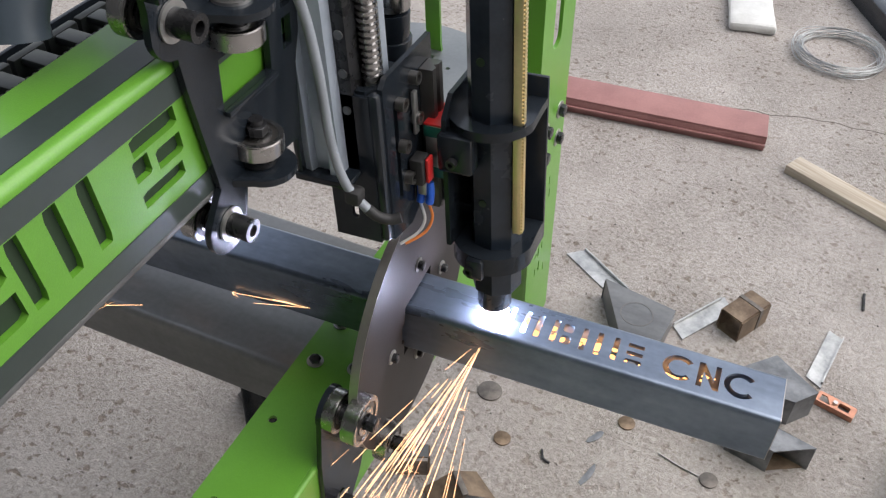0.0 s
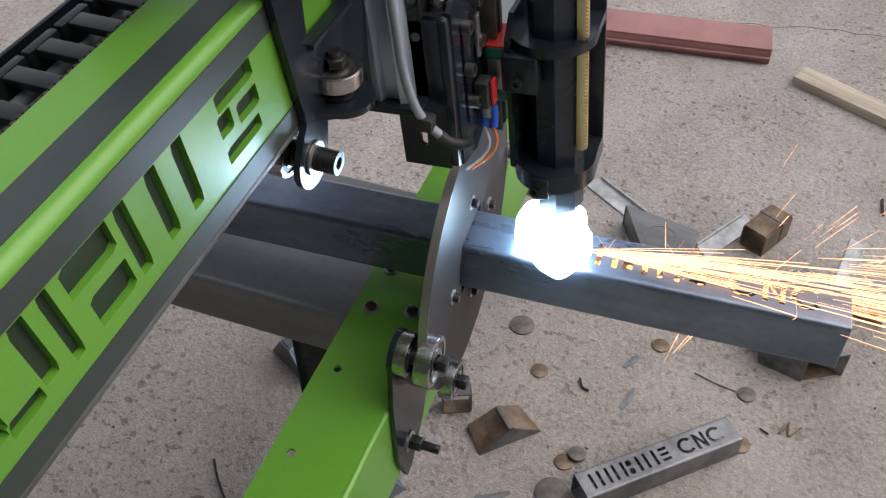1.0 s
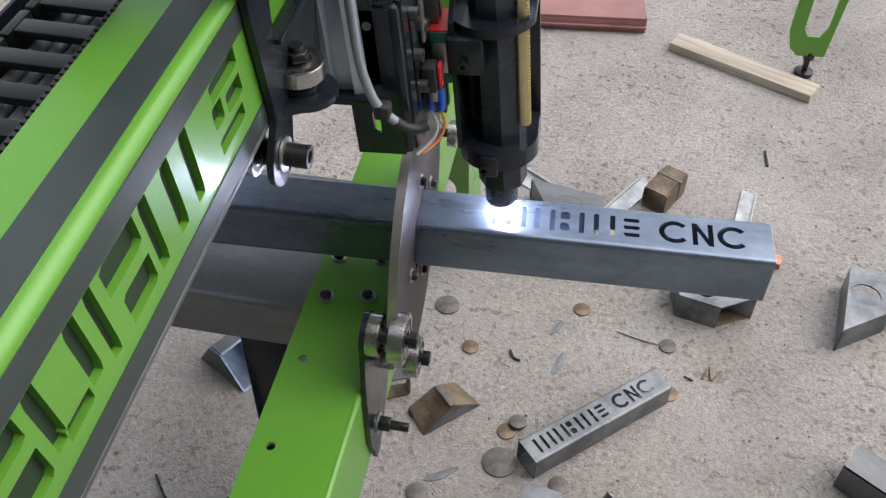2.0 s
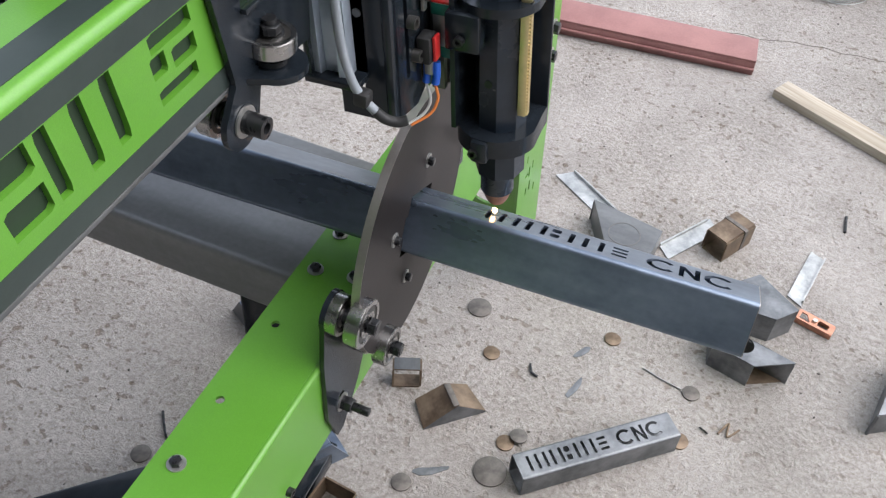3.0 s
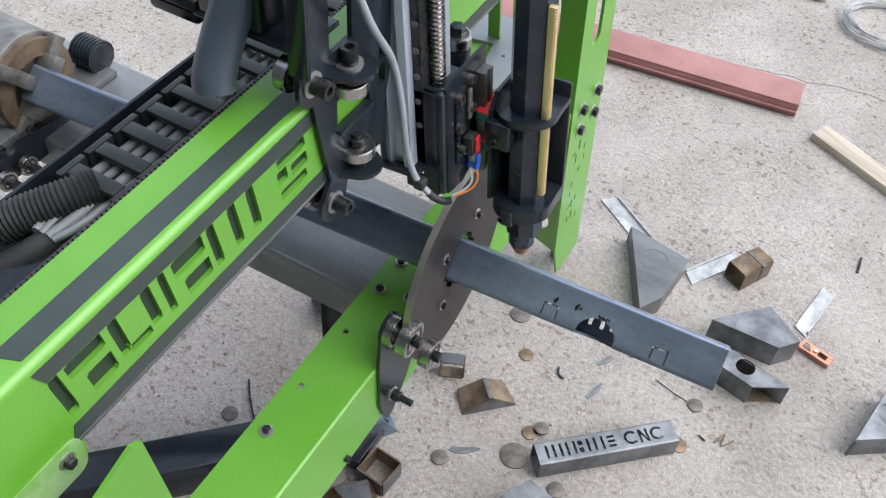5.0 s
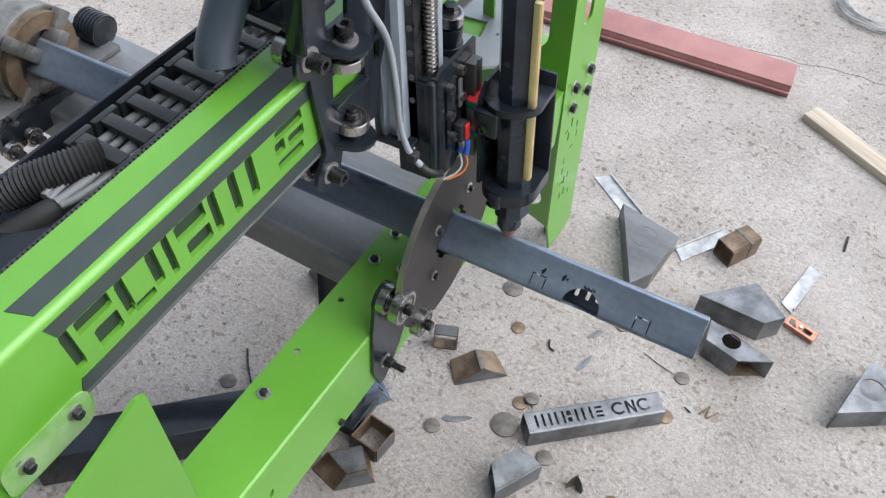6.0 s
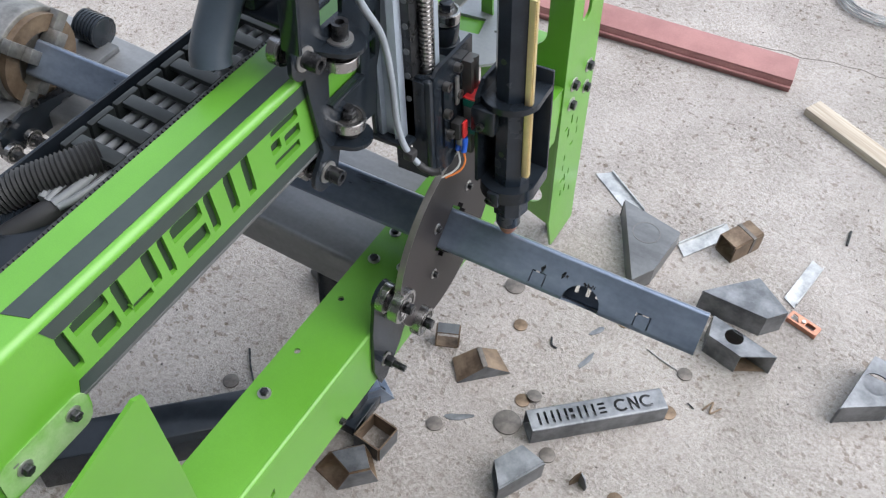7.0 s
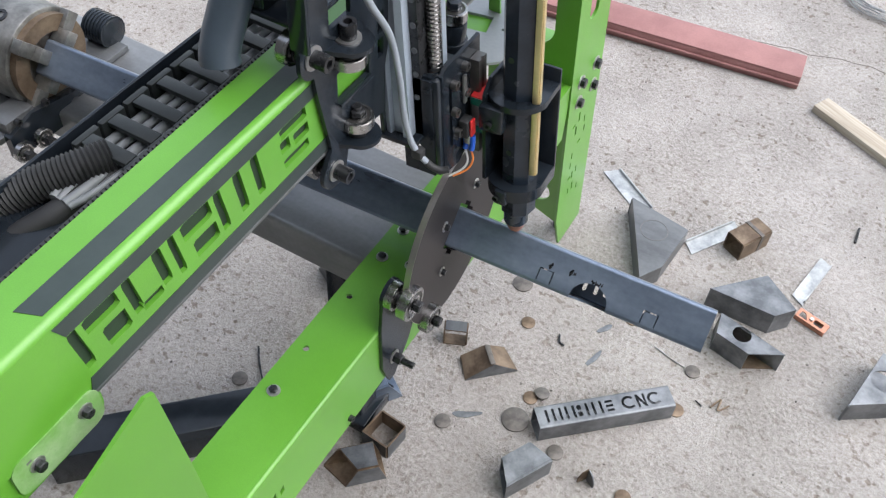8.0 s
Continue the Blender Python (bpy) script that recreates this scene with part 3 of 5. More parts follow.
def square_tube(parent, mat, half, wall, rad, xa, xb, holes_top=(), notch=None):
    """A hollow square tube along x with rounded corners; notch: x and radius of a round cut through the lower rear corner."""
    s = half - rad
    full = [(xa, -s), (xb, -s), (xb, s), (xa, s)]
    turns = {"top": 0, "front": 90, "bottom": 180, "rear": 270}
    for face, deg in turns.items():
        m = Matrix.Rotation(radians(deg), 4, "X") @ Matrix.Translation((0, 0, half - wall))
        outer, holes = full, []
        if face == "top":
            holes = list(holes_top)
        if notch and face == "bottom":
            nx, nr = notch
            e = -s
            outer = [(xa, e)] + [(nx + nr * math.cos(radians(a)), e + nr * 0.92 * math.sin(radians(a))) for a in range(180, -1, -12)] + [(xb, e), (xb, s), (xa, s)]
            kerf = 0.0016
            for kx in (nx - 0.062, nx + 0.079):
                w, h = 0.010, 0.018
                holes.append([(kx - w, e + 0.0006), (kx - w + kerf, e + 0.0006), (kx - w + kerf, e + h - kerf), (kx + w - kerf, e + h - kerf), (kx + w - kerf, e + 0.0006), (kx + w, e + 0.0006), (kx + w, e + h), (kx - w, e + h)])
        if notch and face == "rear":
            nx, nr = notch
            e = s
            outer = [(xa, -s), (xb, -s), (xb, e)] + [(nx + nr * math.cos(radians(a)), e - nr * 0.92 * math.sin(radians(a))) for a in range(0, 181, 12)] + [(xa, e)]
        bm = bmesh.new()
        plate(bm, outer, holes, wall, m=m)
        part(face + "_wall", bm, mat, parent)
    for k in range(4):
        bm = bmesh.new()
        cy, cz = (s, s, -s, -s)[k], (s, -s, -s, s)[k]
        st = (0, -90, 180, 90)[k]
        spans = [(xa, xb)]
        if notch and k == 1:
            spans = [(xa, notch[0] - notch[1]), (notch[0] + notch[1], xb)]
        for u, v in spans:
            pts = circle(cy, cz, rad, 6, st, st + 90) + circle(cy, cz, rad - wall, 6, st + 90, st)
            plate(bm, pts, [], v - u, (u, 0, 0), "yz")
        part("rounded_edge", bm, mat, parent)


workpiece = tagged(new("workpiece_tube"), "blue-grey mill scale square steel tube with cut slots and letters", "steel tube")
holes = text_holes(-0.134, 0.95)
square_tube(workpiece, MILL, HALF, WALL, CORNER, TUBE_BACK, TUBE_END, holes, (-0.039, 0.0245))
bm = bmesh.new()
plate(bm, rounded(-HALF, -HALF, HALF, HALF, CORNER), [rounded(-HALF + WALL, -HALF + WALL, HALF - WALL, HALF - WALL, 0.002)], 0.0006, (TUBE_END + 0.0001, 0, 0), "yz")
part("cut_end", bm, EDGE, workpiece, "bright sawn end")
for dx, r in ((-0.098, 0.0035), (-0.071, 0.003), (-0.066, 0.0022), (-0.041, 0.0028), (-0.035, 0.0035), (-0.030, 0.0024)):
    bm = bmesh.new()
    random.seed(int(-dx * 1000))
    plate(bm, [(dx + r * (0.6 + 0.6 * random.random()) * math.cos(a * 0.7), 0.0005 - 0.006 * random.random() + r * (0.6 + 0.6 * random.random()) * math.sin(a * 0.7)) for a in range(9)], [], 0.0003, (0, 0, -HALF - 0.0003))
    part("spatter_stain", bm, BOLT, workpiece, "dark spatter stain")

support_disc = tagged(new("support_disc"), "round dark steel disc plate with a square hole, gripping the tube", "steel disc")
bm = bmesh.new()
q = 0.0325
hole = [(-q, -q), (-q, -0.012), (-q - 0.006, -0.012), (-q - 0.006, 0.012), (-q, 0.012), (-q, q), (q, q), (q, 0.012), (q + 0.006, 0.012), (q + 0.006, -0.012), (q, -0.012), (q, -q)]
plate(bm, circle(0, 0, 0.1415, 96), [hole], 0.008, (-0.247, 0, 0), "yz")
part("plate", bm, DISC, support_disc)
bm = bmesh.new()
ring(bm, (-0.243, 0, 0), "x", 0.1419, 0.1414, 0.0082, 96)
part("rim", bm, EDGE, support_disc, "bright cut rim")
for k in range(4):
    a = radians(90 * k + 3)
    y, z = 0.064 * math.cos(a), 0.064 * math.sin(a)
    bm = bmesh.new()
    ring(bm, (-0.2383, y, z), "x", 0.0075, 0.003, 0.0014, 20)
    part("washer", bm, ZINC, support_disc)
    bm = bmesh.new()
    cyl(bm, (-0.2350, y, z), "x", 0.0045, 0.006, 16, bevel=0.0008)
    part("bolt", bm, BOLT, support_disc)

chuck = tagged(new("lathe_chuck"), "grey cast lathe chuck with copper-coloured jaws gripping the tube", "lathe chuck")
bm = bmesh.new()
cyl(bm, (-1.005, 0, 0), "x", 0.080, 0.10, 48, bevel=0.004)
part("body", bm, CAST, chuck)
for k in range(3):
    bm = bmesh.new()
    m = Matrix.Rotation(radians(120 * k + 35), 4, "X")
    ring(bm, (-0.995, 0, 0.0803), "z", 0.011, 0.006, 0.003, 20, m)
    part("key_socket", bm, BOLT, chuck, "dark chuck key socket")
bm = bmesh.new()
ring(bm, (-0.949, 0, 0), "x", 0.072, 0.045, 0.012, 40)
part("face_ring", bm, RUST, chuck, "rust-brown face ring")
for k in range(4):
    m = Matrix.Rotation(radians(90 * k), 4, "X")
    bm = bmesh.new()
    box(bm, (-0.952, -0.011, 0.0275), (-0.922, 0.011, 0.050), 0.0015, m)
    box(bm, (-0.952, -0.011, 0.050), (-0.935, 0.011, 0.080), 0.0015, m)
    part("jaw", bm, CAST, chuck)


def chuck_carriage():
    t = thing("chuck_carriage", (-1.05, 0.60, 0.54), "dark chuck carriage with motor and guide rollers on the base tube", "carriage")
    bm = bmesh.new()
    plate(bm, [(0.47, 0.5402), (0.68, 0.5402), (0.68, 0.555), (0.66, 0.575), (0.52, 0.60), (0.47, 0.585)], [circle(0.6, 0.565, 0.010)], 0.014, (-0.985, 0, -0.03), "yz")
    part("front_plate", bm, BLACK, t)
    bm = bmesh.new()
    box(bm, (-1.18, 0.46, 0.5405), (-0.985, 0.74, 0.552), 0.002)
    box(bm, (-1.02, 0.475, 0.552), (-0.978, 0.53, 0.575), 0.002)
    part("bed_plate", bm, DARKMILL, t)
    for y in (0.475, 0.515):
        bearing(t, (-0.958, y, 0.53), "x", 0.016, 0.010)
        bm = bmesh.new()
        cyl(bm, (-0.955, y, 0.53), "x", 0.006, 0.03, 16)
        cyl(bm, (-0.942, y, 0.53), "x", 0.009, 0.007, 6)
        part("axle", bm, BOLT, t)
    bm = bmesh.new()
    cyl(bm, (-1.03, 0.735, 0.572), "x", 0.026, 0.05, 14, bevel=0.006)
    motor = part("motor", bm, BLACK, t, "black finned motor")
    for k in range(7):
        bm = bmesh.new()
        cyl(bm, (-1.050 + 0.0068 * k, 0.735, 0.572), "x", 0.028, 0.0035, 14)
        part("fin", bm, BLACK, motor)
    for k, y in enumerate((0.49, 0.545)):
        socket_bolt(t, (-0.971, y, 0.575), "x", 1, 0.006, 0.007)
    t.location.x += 0.05
    return t


chuck_base = chuck_carriage()


# the vertical axis leans slightly towards the beam
LEAN_AXIS = Matrix.Translation((-0.159, 0, 0.66)) @ Matrix.Rotation(radians(-5.2), 4, "Y") @ Matrix.Translation((0.164, 0, -0.66))


# ---- carriage on the beam ----
def beam_carriage():
    t = thing("beam_carriage", (-0.29, 0.47, 0.86), "black folded carriage plate with bearings and cap bolts on the beam", "machine carriage")
    px = -0.2915
    bm = bmesh.new()
    pts = [(0.386, 1.30), (0.387, 1.06), (0.390, 1.03)] + circle(0.410, 1.014, 0.021, 6, 190, 265) + [(0.412, 0.97), (0.430, 0.885)]
    pts += circle(0.434, 0.852, 0.022, 10, 150, 330) + [(0.460, 0.872), (0.53, 0.866), (0.57, 0.866), (0.57, 1.30)]
    pts = pts[::-1]
    plate(bm, pts, [[(0.444, 0.938), (0.500, 0.938), (0.500, 0.974), (0.444, 0.974)], [(0.516, 0.945), (0.527, 0.945), (0.527, 0.968), (0.516, 0.968)], [(0.516, 0.975), (0.527, 0.975), (0.527, 1.0), (0.516, 1.0)],
                       [(0.435, 1.03), (0.47, 1.03), (0.47, 1.09), (0.435, 1.09)]], 0.005, (px, 0, 0), "yz")
    part("plate", bm, BLACK, t)
    bm = bmesh.new()
    box(bm, (px, 0.383, 1.040), (px + 0.020, 0.388, 1.30), 0.0015)
    part("flange", bm, BLACK, t)
    # window lip
    bm = bmesh.new()
    box(bm, (px + 0.005, 0.443, 0.934), (px + 0.010, 0.501, 0.938), 0.0006)
    part("lip", bm, BLACK, t)
    for y, z, s in ((0.408, 1.017, 1), (0.434, 0.853, -1)):
        bearing(t, (px - 0.019, y, z + 0.002 * s), "x", 0.0170, 0.012)
        bm = bmesh.new()
        cyl(bm, (px - 0.008, y, z), "x", 0.006, 0.03, 16)
        for k in range(3):
            ring(bm, (px - 0.011 + 0.0035 * k, y, z), "x", 0.0095, 0.005, 0.0022, 22)
        part("spacer", bm, BOLT, t)
        bm = bmesh.new()
        ring(bm, (px + 0.0062, y, z), "x", 0.0125, 0.005, 0.0016, 28)
        part("washer", bm, ZINC, t)
        bm = bmesh.new()
        ring(bm, (px + 0.015, y, z), "x", 0.0085, 0.0045, 0.017, 22)
        cyl(bm, (px + 0.013, y, z), "x", 0.005, 0.010, 6)
        part("bolt", bm, BOLT, t, "black cap bolt")
    # tabs with bearings that roll on the beam's face
    for z, hang in ((1.010, -1), (0.881, 1)):
        cy, cx = (0.455, px + 0.006) if hang < 0 else (0.470, px + 0.003)
        bm = bmesh.new()
        pts = [(px + 0.004, cy - 0.028), (cx + 0.008, cy - 0.025)] + circle(cx + 0.010, cy, 0.022, 14, -80, 80) + [(px + 0.004, cy + 0.030)]
        plate(bm, pts, [], 0.005, (0, 0, z - 0.0025))
        part("tab", bm, BLACK, t)
        bearing(t, (cx + 0.006, cy, z + hang * 0.019), "z", 0.0182, 0.0125)
        bm = bmesh.new()
        cyl(bm, (cx + 0.006, cy, z + hang * 0.011), "z", 0.0065, 0.022, 16)
        ring(bm, (cx + 0.006, cy, z + hang * 0.0055), "z", 0.0125, 0.005, 0.004, 24)
        part("spacer", bm, BOLT, t)
        bm = bmesh.new()
        if hang < 0:
            ring(bm, (cx + 0.006, cy, z + 0.0035), "z", 0.0130, 0.004, 0.002, 28)
            part("washer", bm, ZINC, t)
            bm = bmesh.new()
            ring(bm, (cx + 0.006, cy, z + 0.013), "z", 0.0085, 0.0045, 0.017, 22)
            cyl(bm, (cx + 0.006, cy, z + 0.010), "z", 0.005, 0.010, 6)
            part("bolt", bm, BOLT, t, "black cap bolt")
        else:
            cyl(bm, (cx + 0.006, cy, z + 0.0295), "z", 0.0085, 0.007, 6, bevel=0.0008)
            cyl(bm, (cx + 0.006, cy, z + 0.0345), "z", 0.005, 0.005, 14)
            part("nut", bm, BOLT, t)
    column = tagged(new("slide_column"), "aluminium profile column with linear rail and lead screw", "machine column")
    column.matrix_basis = Matrix.Translation((0.006, 0, 0)) @ LEAN_AXIS
    BASE.pop(column, None)
    # column behind the slide: dark plate, pale aluminium profile, linear rail, lead screw
    bm = bmesh.new()
    box(bm, (px + 0.001, 0.530, 0.848), (px + 0.006, 0.66, 1.30), 0.001)
    box(bm, (px, 0.528, 0.842), (px + 0.046, 0.60, 0.848), 0.001)
    part("back_plate", bm, BLACK, column)
    bm = bmesh.new()
    plate(bm, [(px + 0.002, 0.536), (px + 0.012, 0.534), (px + 0.014, 0.540), (px + 0.026, 0.540), (px + 0.028, 0.534), (px + 0.036, 0.536), (px + 0.036, 0.575), (px + 0.002, 0.575)], [], 0.46, (0, 0, 0.8485))
    part("profile", bm, ALU, column, "pale anodised aluminium profile")
    bm = bmesh.new()
    plate(bm, [(px + 0.036, 0.548), (px + 0.046, 0.548), (px + 0.046, 0.572), (px + 0.036, 0.572)], [], 0.45, (0, 0, 0.8487))
    part("linear_rail", bm, BOLT, column)
    bm = bmesh.new()
    plate(bm, [(px + 0.0362, 0.5725), (px + 0.056, 0.5800), (px + 0.056, 0.588), (px + 0.0362, 0.588)], [], 0.42, (0, 0, 0.88))
    part("profile_edge", bm, ALU, column, "pale anodised aluminium profile")
    for k in range(8):
        bm = bmesh.new()
        cyl(bm, (px + 0.041, 0.5472, 0.90 + 0.03 * k), "y", 0.0035, 0.0012, 14)
        part("rail_screw", bm, DARKMILL, column)
    bm = bmesh.new()
    sx, sy = px + 0.052, 0.570
    cyl(bm, (sx, sy, 1.07), "z", 0.0062, 0.44, 16)
    for k in range(88):
        ring(bm, (sx, sy, 0.86 + 0.005 * k), "z", 0.0082, 0.005, 0.0027, 16)
    part("lead_screw", bm, CHROME, column, "bright steel lead screw")
    bearing(t, (-0.272, 0.650, 0.928), "z", 0.0165, 0.014)
    bm = bmesh.new()
    cyl(bm, (-0.272, 0.650, 0.940), "z", 0.0085, 0.010, 6, bevel=0.0008)
    cyl(bm, (-0.272, 0.650, 0.905), "z", 0.0165, 0.026, 24, bevel=0.001)
    cyl(bm, (-0.272, 0.650, 0.918), "z", 0.009, 0.010, 18)
    cyl(bm, (-0.272, 0.650, 0.880), "z", 0.0185, 0.030, 24, bevel=0.001)
    box(bm, (px, 0.62, 0.862), (-0.25, 0.68, 0.868), 0.002)
    part("rear_tab", bm, BLACK, t)
    # top bracket towards the cable chain
    bm = bmesh.new()
    box(bm, (-0.45, 0.40, 1.045), (px, 0.46, 1.051), 0.002)
    box(bm, (-0.455, 0.40, 1.035), (-0.40, 0.47, 1.06), 0.004)
    box(bm, (-0.40, 0.40, 1.05), (-0.33, 0.455, 1.20), 0.006)
    part("top_bracket", bm, BLACK, t)
    return t, column


carriage, slide_column = beam_carriage()

cable = thing("sensor_cable", (-0.24, 0.54, 0.80), "grey sheathed sensor cable tied to the slide", "cable")
bm = bmesh.new()
sweep(bm, [(-0.300, 0.43, 1.20), (-0.272, 0.44, 1.12), (-0.265, 0.462, 1.060), (-0.268, 0.502, 0.998), (-0.264, 0.514, 0.943), (-0.261, 0.522, 0.880), (-0.254, 0.526, 0.846), (-0.246, 0.529, 0.830), (-0.237, 0.532, 0.819)], 0.0037, 10)
part("sheath", bm, CABLE, cable)
bm = bmesh.new()
sweep(bm, [(-0.237, 0.532, 0.819), (-0.230, 0.535, 0.812), (-0.221, 0.539, 0.809), (-0.214, 0.543, 0.811)], 0.0044, 10)
part("sleeve", bm, RUBBER, cable, "black heat-shrink sleeve")
bm = bmesh.new()
box(bm, (-0.253, 0.523, 0.824), (-0.240, 0.536, 0.837), 0.003)
part("cable_tie", bm, RUBBER, cable)

hose = thing("torch_hose", (-0.38, 0.40, 1.03), "thick dark blue-grey hose curving down onto the chain tray", "hose")
bm = bmesh.new()
sweep(bm, [(-0.345, 0.47, 1.22), (-0.355, 0.44, 1.15), (-0.362, 0.41, 1.09), (-0.366, 0.385, 1.045), (-0.366, 0.372, 1.022), (-0.364, 0.368, 1.010)], 0.0190, 20)
part("sheath", bm, HOSE, hose)


# ---- cable chain in its tray behind the beam ----
def cable_chain():
    tray = thing("chain_tray", (-0.45, 0.5, 0.87), "black steel tray behind the beam", "cable tray")
    bm = bmesh.new()
    box(bm, (-0.519, 0.05, 0.868), (-0.3525, 1.10, 0.872), 0.0008)
    box(bm, (-0.522, 0.05, 0.868), (-0.518, 1.10, 0.900), 0.0008)
    part("sheet", bm, BLACK, tray)
    bm = bmesh.new()
    for k in range(196):
        box(bm, (-0.3603 - 0.0000624 * k, 0.06 + k * 0.0052, 0.9835), (-0.3533 - 0.0000624 * k, 0.0628 + k * 0.0052, 0.9860))
    plate(bm, [(-0.3630, 0.05), (-0.3526, 0.05), (-0.3652, 1.10), (-0.3756, 1.10)], [], 0.006, (0, 0, 0.977))
    part("toothed_belt", bm, RUBBER, tray, "black toothed belt")
    t = thing("cable_chain", (-0.47, 0.6, 0.872), "black nylon cable chain carrying grey cables", "cable chain")
    for k in range(20):
        y = 0.285 + 0.036 * k
        bm = bmesh.new()
        box(bm, (-0.500, y, 0.8735), (-0.492, y + 0.033, 0.908), 0.002)
        box(bm, (-0.434, y, 0.8735), (-0.426, y + 0.033, 0.908), 0.002)
        box(bm, (-0.492, y + 0.006, 0.901), (-0.434, y + 0.023, 0.908), 0.002)
        box(bm, (-0.492, y + 0.006, 0.8735), (-0.434, y + 0.023, 0.877), 0.001)
        part("link", bm, CHAIN, t)
    for i, (x, r) in enumerate(((-0.482, 0.0055), (-0.469, 0.0045), (-0.454, 0.006), (-0.443, 0.004))):
        bm = bmesh.new()
        sweep(bm, [(x * 0.5 - 0.238, 0.235, 0.885), (x - 0.004, 0.28, 0.889), (x, 0.45, 0.889), (x + 0.003, 0.7, 0.889), (x, 0.95, 0.889)], r, 10)
        part("cable", bm, CHAINCABLE, t, "dark grey cable")
    c = thing("corrugated_conduit", (-0.60, 0.15, 0.8), "black corrugated conduit leaving the chain", "conduit")
    bm = bmesh.new()
    sweep(bm, [(-0.464, 0.300, 0.897), (-0.482, 0.268, 0.895), (-0.52, 0.220, 0.878), (-0.57, 0.160, 0.83), (-0.61, 0.09, 0.77), (-0.65, 0.0, 0.70), (-0.68, -0.15, 0.62)], 0.0190, 18, 0.0046)
    part("tube", bm, RUBBER, c)
    c = thing("drain_hose", (-0.60, 0.15, 0.8), "smooth dark hose below the conduit", "hose")
    bm = bmesh.new()
    sweep(bm, [(-0.43, 0.335, 0.880), (-0.455, 0.285, 0.880), (-0.475, 0.225, 0.872), (-0.52, 0.150, 0.84), (-0.56, 0.07, 0.79), (-0.60, -0.05, 0.72), (-0.64, -0.2, 0.62)], 0.013, 16)
    part("tube", bm, RUBBER, c)


cable_chain()


# ---- the slide with the torch: moves up and down ----
slide = tagged(new("torch_slide"), "black box slide with screws, guide block and limit switch", "machine slide")
bm = bmesh.new()
x0, x1, yf, yb, zl, zh = -0.272, -0.218, 0.548, 0.640, 0.792, 0.934
front = [(x0 + 0.006, zl), (x1 - 0.008, zl), (x1 - 0.008, zh - 0.010), (x0 + 0.006, zh - 0.010)]
plate(bm, front, [rounded(-0.250, 0.812, -0.244, 0.834, 0.0028)], 0.004, (0, yf + 0.004, 0), "xz")
plate(bm, [(yf + 0.008, zl), (yf + 0.04, zl - 0.006), (yb, zl + 0.02), (yb, zh), (yf + 0.016, zh), (yf + 0.008, zh - 0.006)], [rounded(0.570, 0.82, 0.576, 0.91, 0.0028)], 0.004, (x1 - 0.004, 0, 0), "yz")
box(bm, (x1 - 0.012, yf + 0.001, zl), (x1 - 0.001, yf + 0.012, zh - 0.008), 0.004)
part("shell", bm, BLACK, slide)
bm = bmesh.new()
plate(bm, [(x0, yf + 0.004), (x1 - 0.012, yf + 0.004), (x1 - 0.0045, yf + 0.012), (x1 - 0.0045, 0.600), (x0, 0.600)], [circle(-0.2395, 0.570, 0.0125, 24)], 0.006, (0, 0, zh - 0.0135))
part("top_plate", bm, BLACK, slide)
bm = bmesh.new()
ring(bm, (-0.2395, 0.570, zh - 0.014), "z", 0.0122, 0.0095, 0.009, 24)
part("screw_nut", bm, DARKMILL, slide)
for y, z in ((0.578, 0.905), (0.602, 0.915), (0.578, 0.868), (0.602, 0.880), (0.584, 0.835)):
    bm = bmesh.new()
    ring(bm, (x1 + 0.0035, y, z), "x", 0.0055, 0.0030, 0.007, 16)
    cyl(bm, (x1 + 0.002, y, z), "x", 0.0032, 0.004, 6)
    part("bolt", bm, SEAL, slide, "grey cap bolt")
bm = bmesh.new()
plate(bm, [(x1 + 0.0005, 0.616), (x1 + 0.012, 0.616), (x1 + 0.012, 0.622), (x1 + 0.009, 0.625), (x1 + 0.012, 0.628), (x1 + 0.012, 0.634), (x1 + 0.0005, 0.634)], [], 0.130, (0, 0, 0.785))
part("guide_rail", bm, SEAL, slide, "grey linear guide rail")
bm = bmesh.new()
box(bm, (x1 + 0.006, 0.608, 0.822), (x1 + 0.021, 0.642, 0.872), 0.0015)
part("guide_block", bm, ZINC, slide)
for z0, mt, nm in ((0.8705, RED, "end_seal"), (0.8600, TEAL, "end_cap"), (0.8220, TEAL, "end_cap")):
    bm = bmesh.new()
    box(bm, (x1 + 0.0055, 0.6075, z0), (x1 + 0.0215, 0.6425, z0 + (0.0022 if mt is RED else 0.0100)), 0.0008)
    part(nm, bm, mt, slide)
bm = bmesh.new()
box(bm, (x1 + 0.001, 0.586, 0.826), (x1 + 0.013, 0.602, 0.850), 0.002)
part("limit_switch", bm, RUBBER, slide, "black micro switch")
bm = bmesh.new()
box(bm, (x1 + 0.0135, 0.590, 0.828), (x1 + 0.0165, 0.600, 0.850), 0.001)
part("switch_cover", bm, RED, slide, "red switch cover")
bm = bmesh.new()
box(bm, (x1 + 0.004, 0.594, 0.812), (x1 + 0.011, 0.598, 0.826), 0.0006)
part("terminal", bm, ZINC, slide)
bm = bmesh.new()
box(bm, (x1 + 0.002, 0.596, 0.868), (x1 + 0.005, 0.602, 0.905), 0.0005)
part("switch_lever", bm, ZINC, slide)
for dx in (0.004, 0.012):
    bm = bmesh.new()
    sweep(bm, [(x1 + dx, 0.600, 0.822), (x1 + dx + 0.001, 0.598, 0.811), (x1 + dx, 0.597, 0.803)], 0.0036, 10)
    part("connector", bm, BLUE, slide, "blue crimp connector")
bm = bmesh.new()
sweep(bm, [(x1 + 0.012, 0.597, 0.801), (x1 + 0.015, 0.595, 0.790), (x1 + 0.010, 0.590, 0.777), (x1 - 0.004, 0.580, 0.768)], 0.0013, 8)
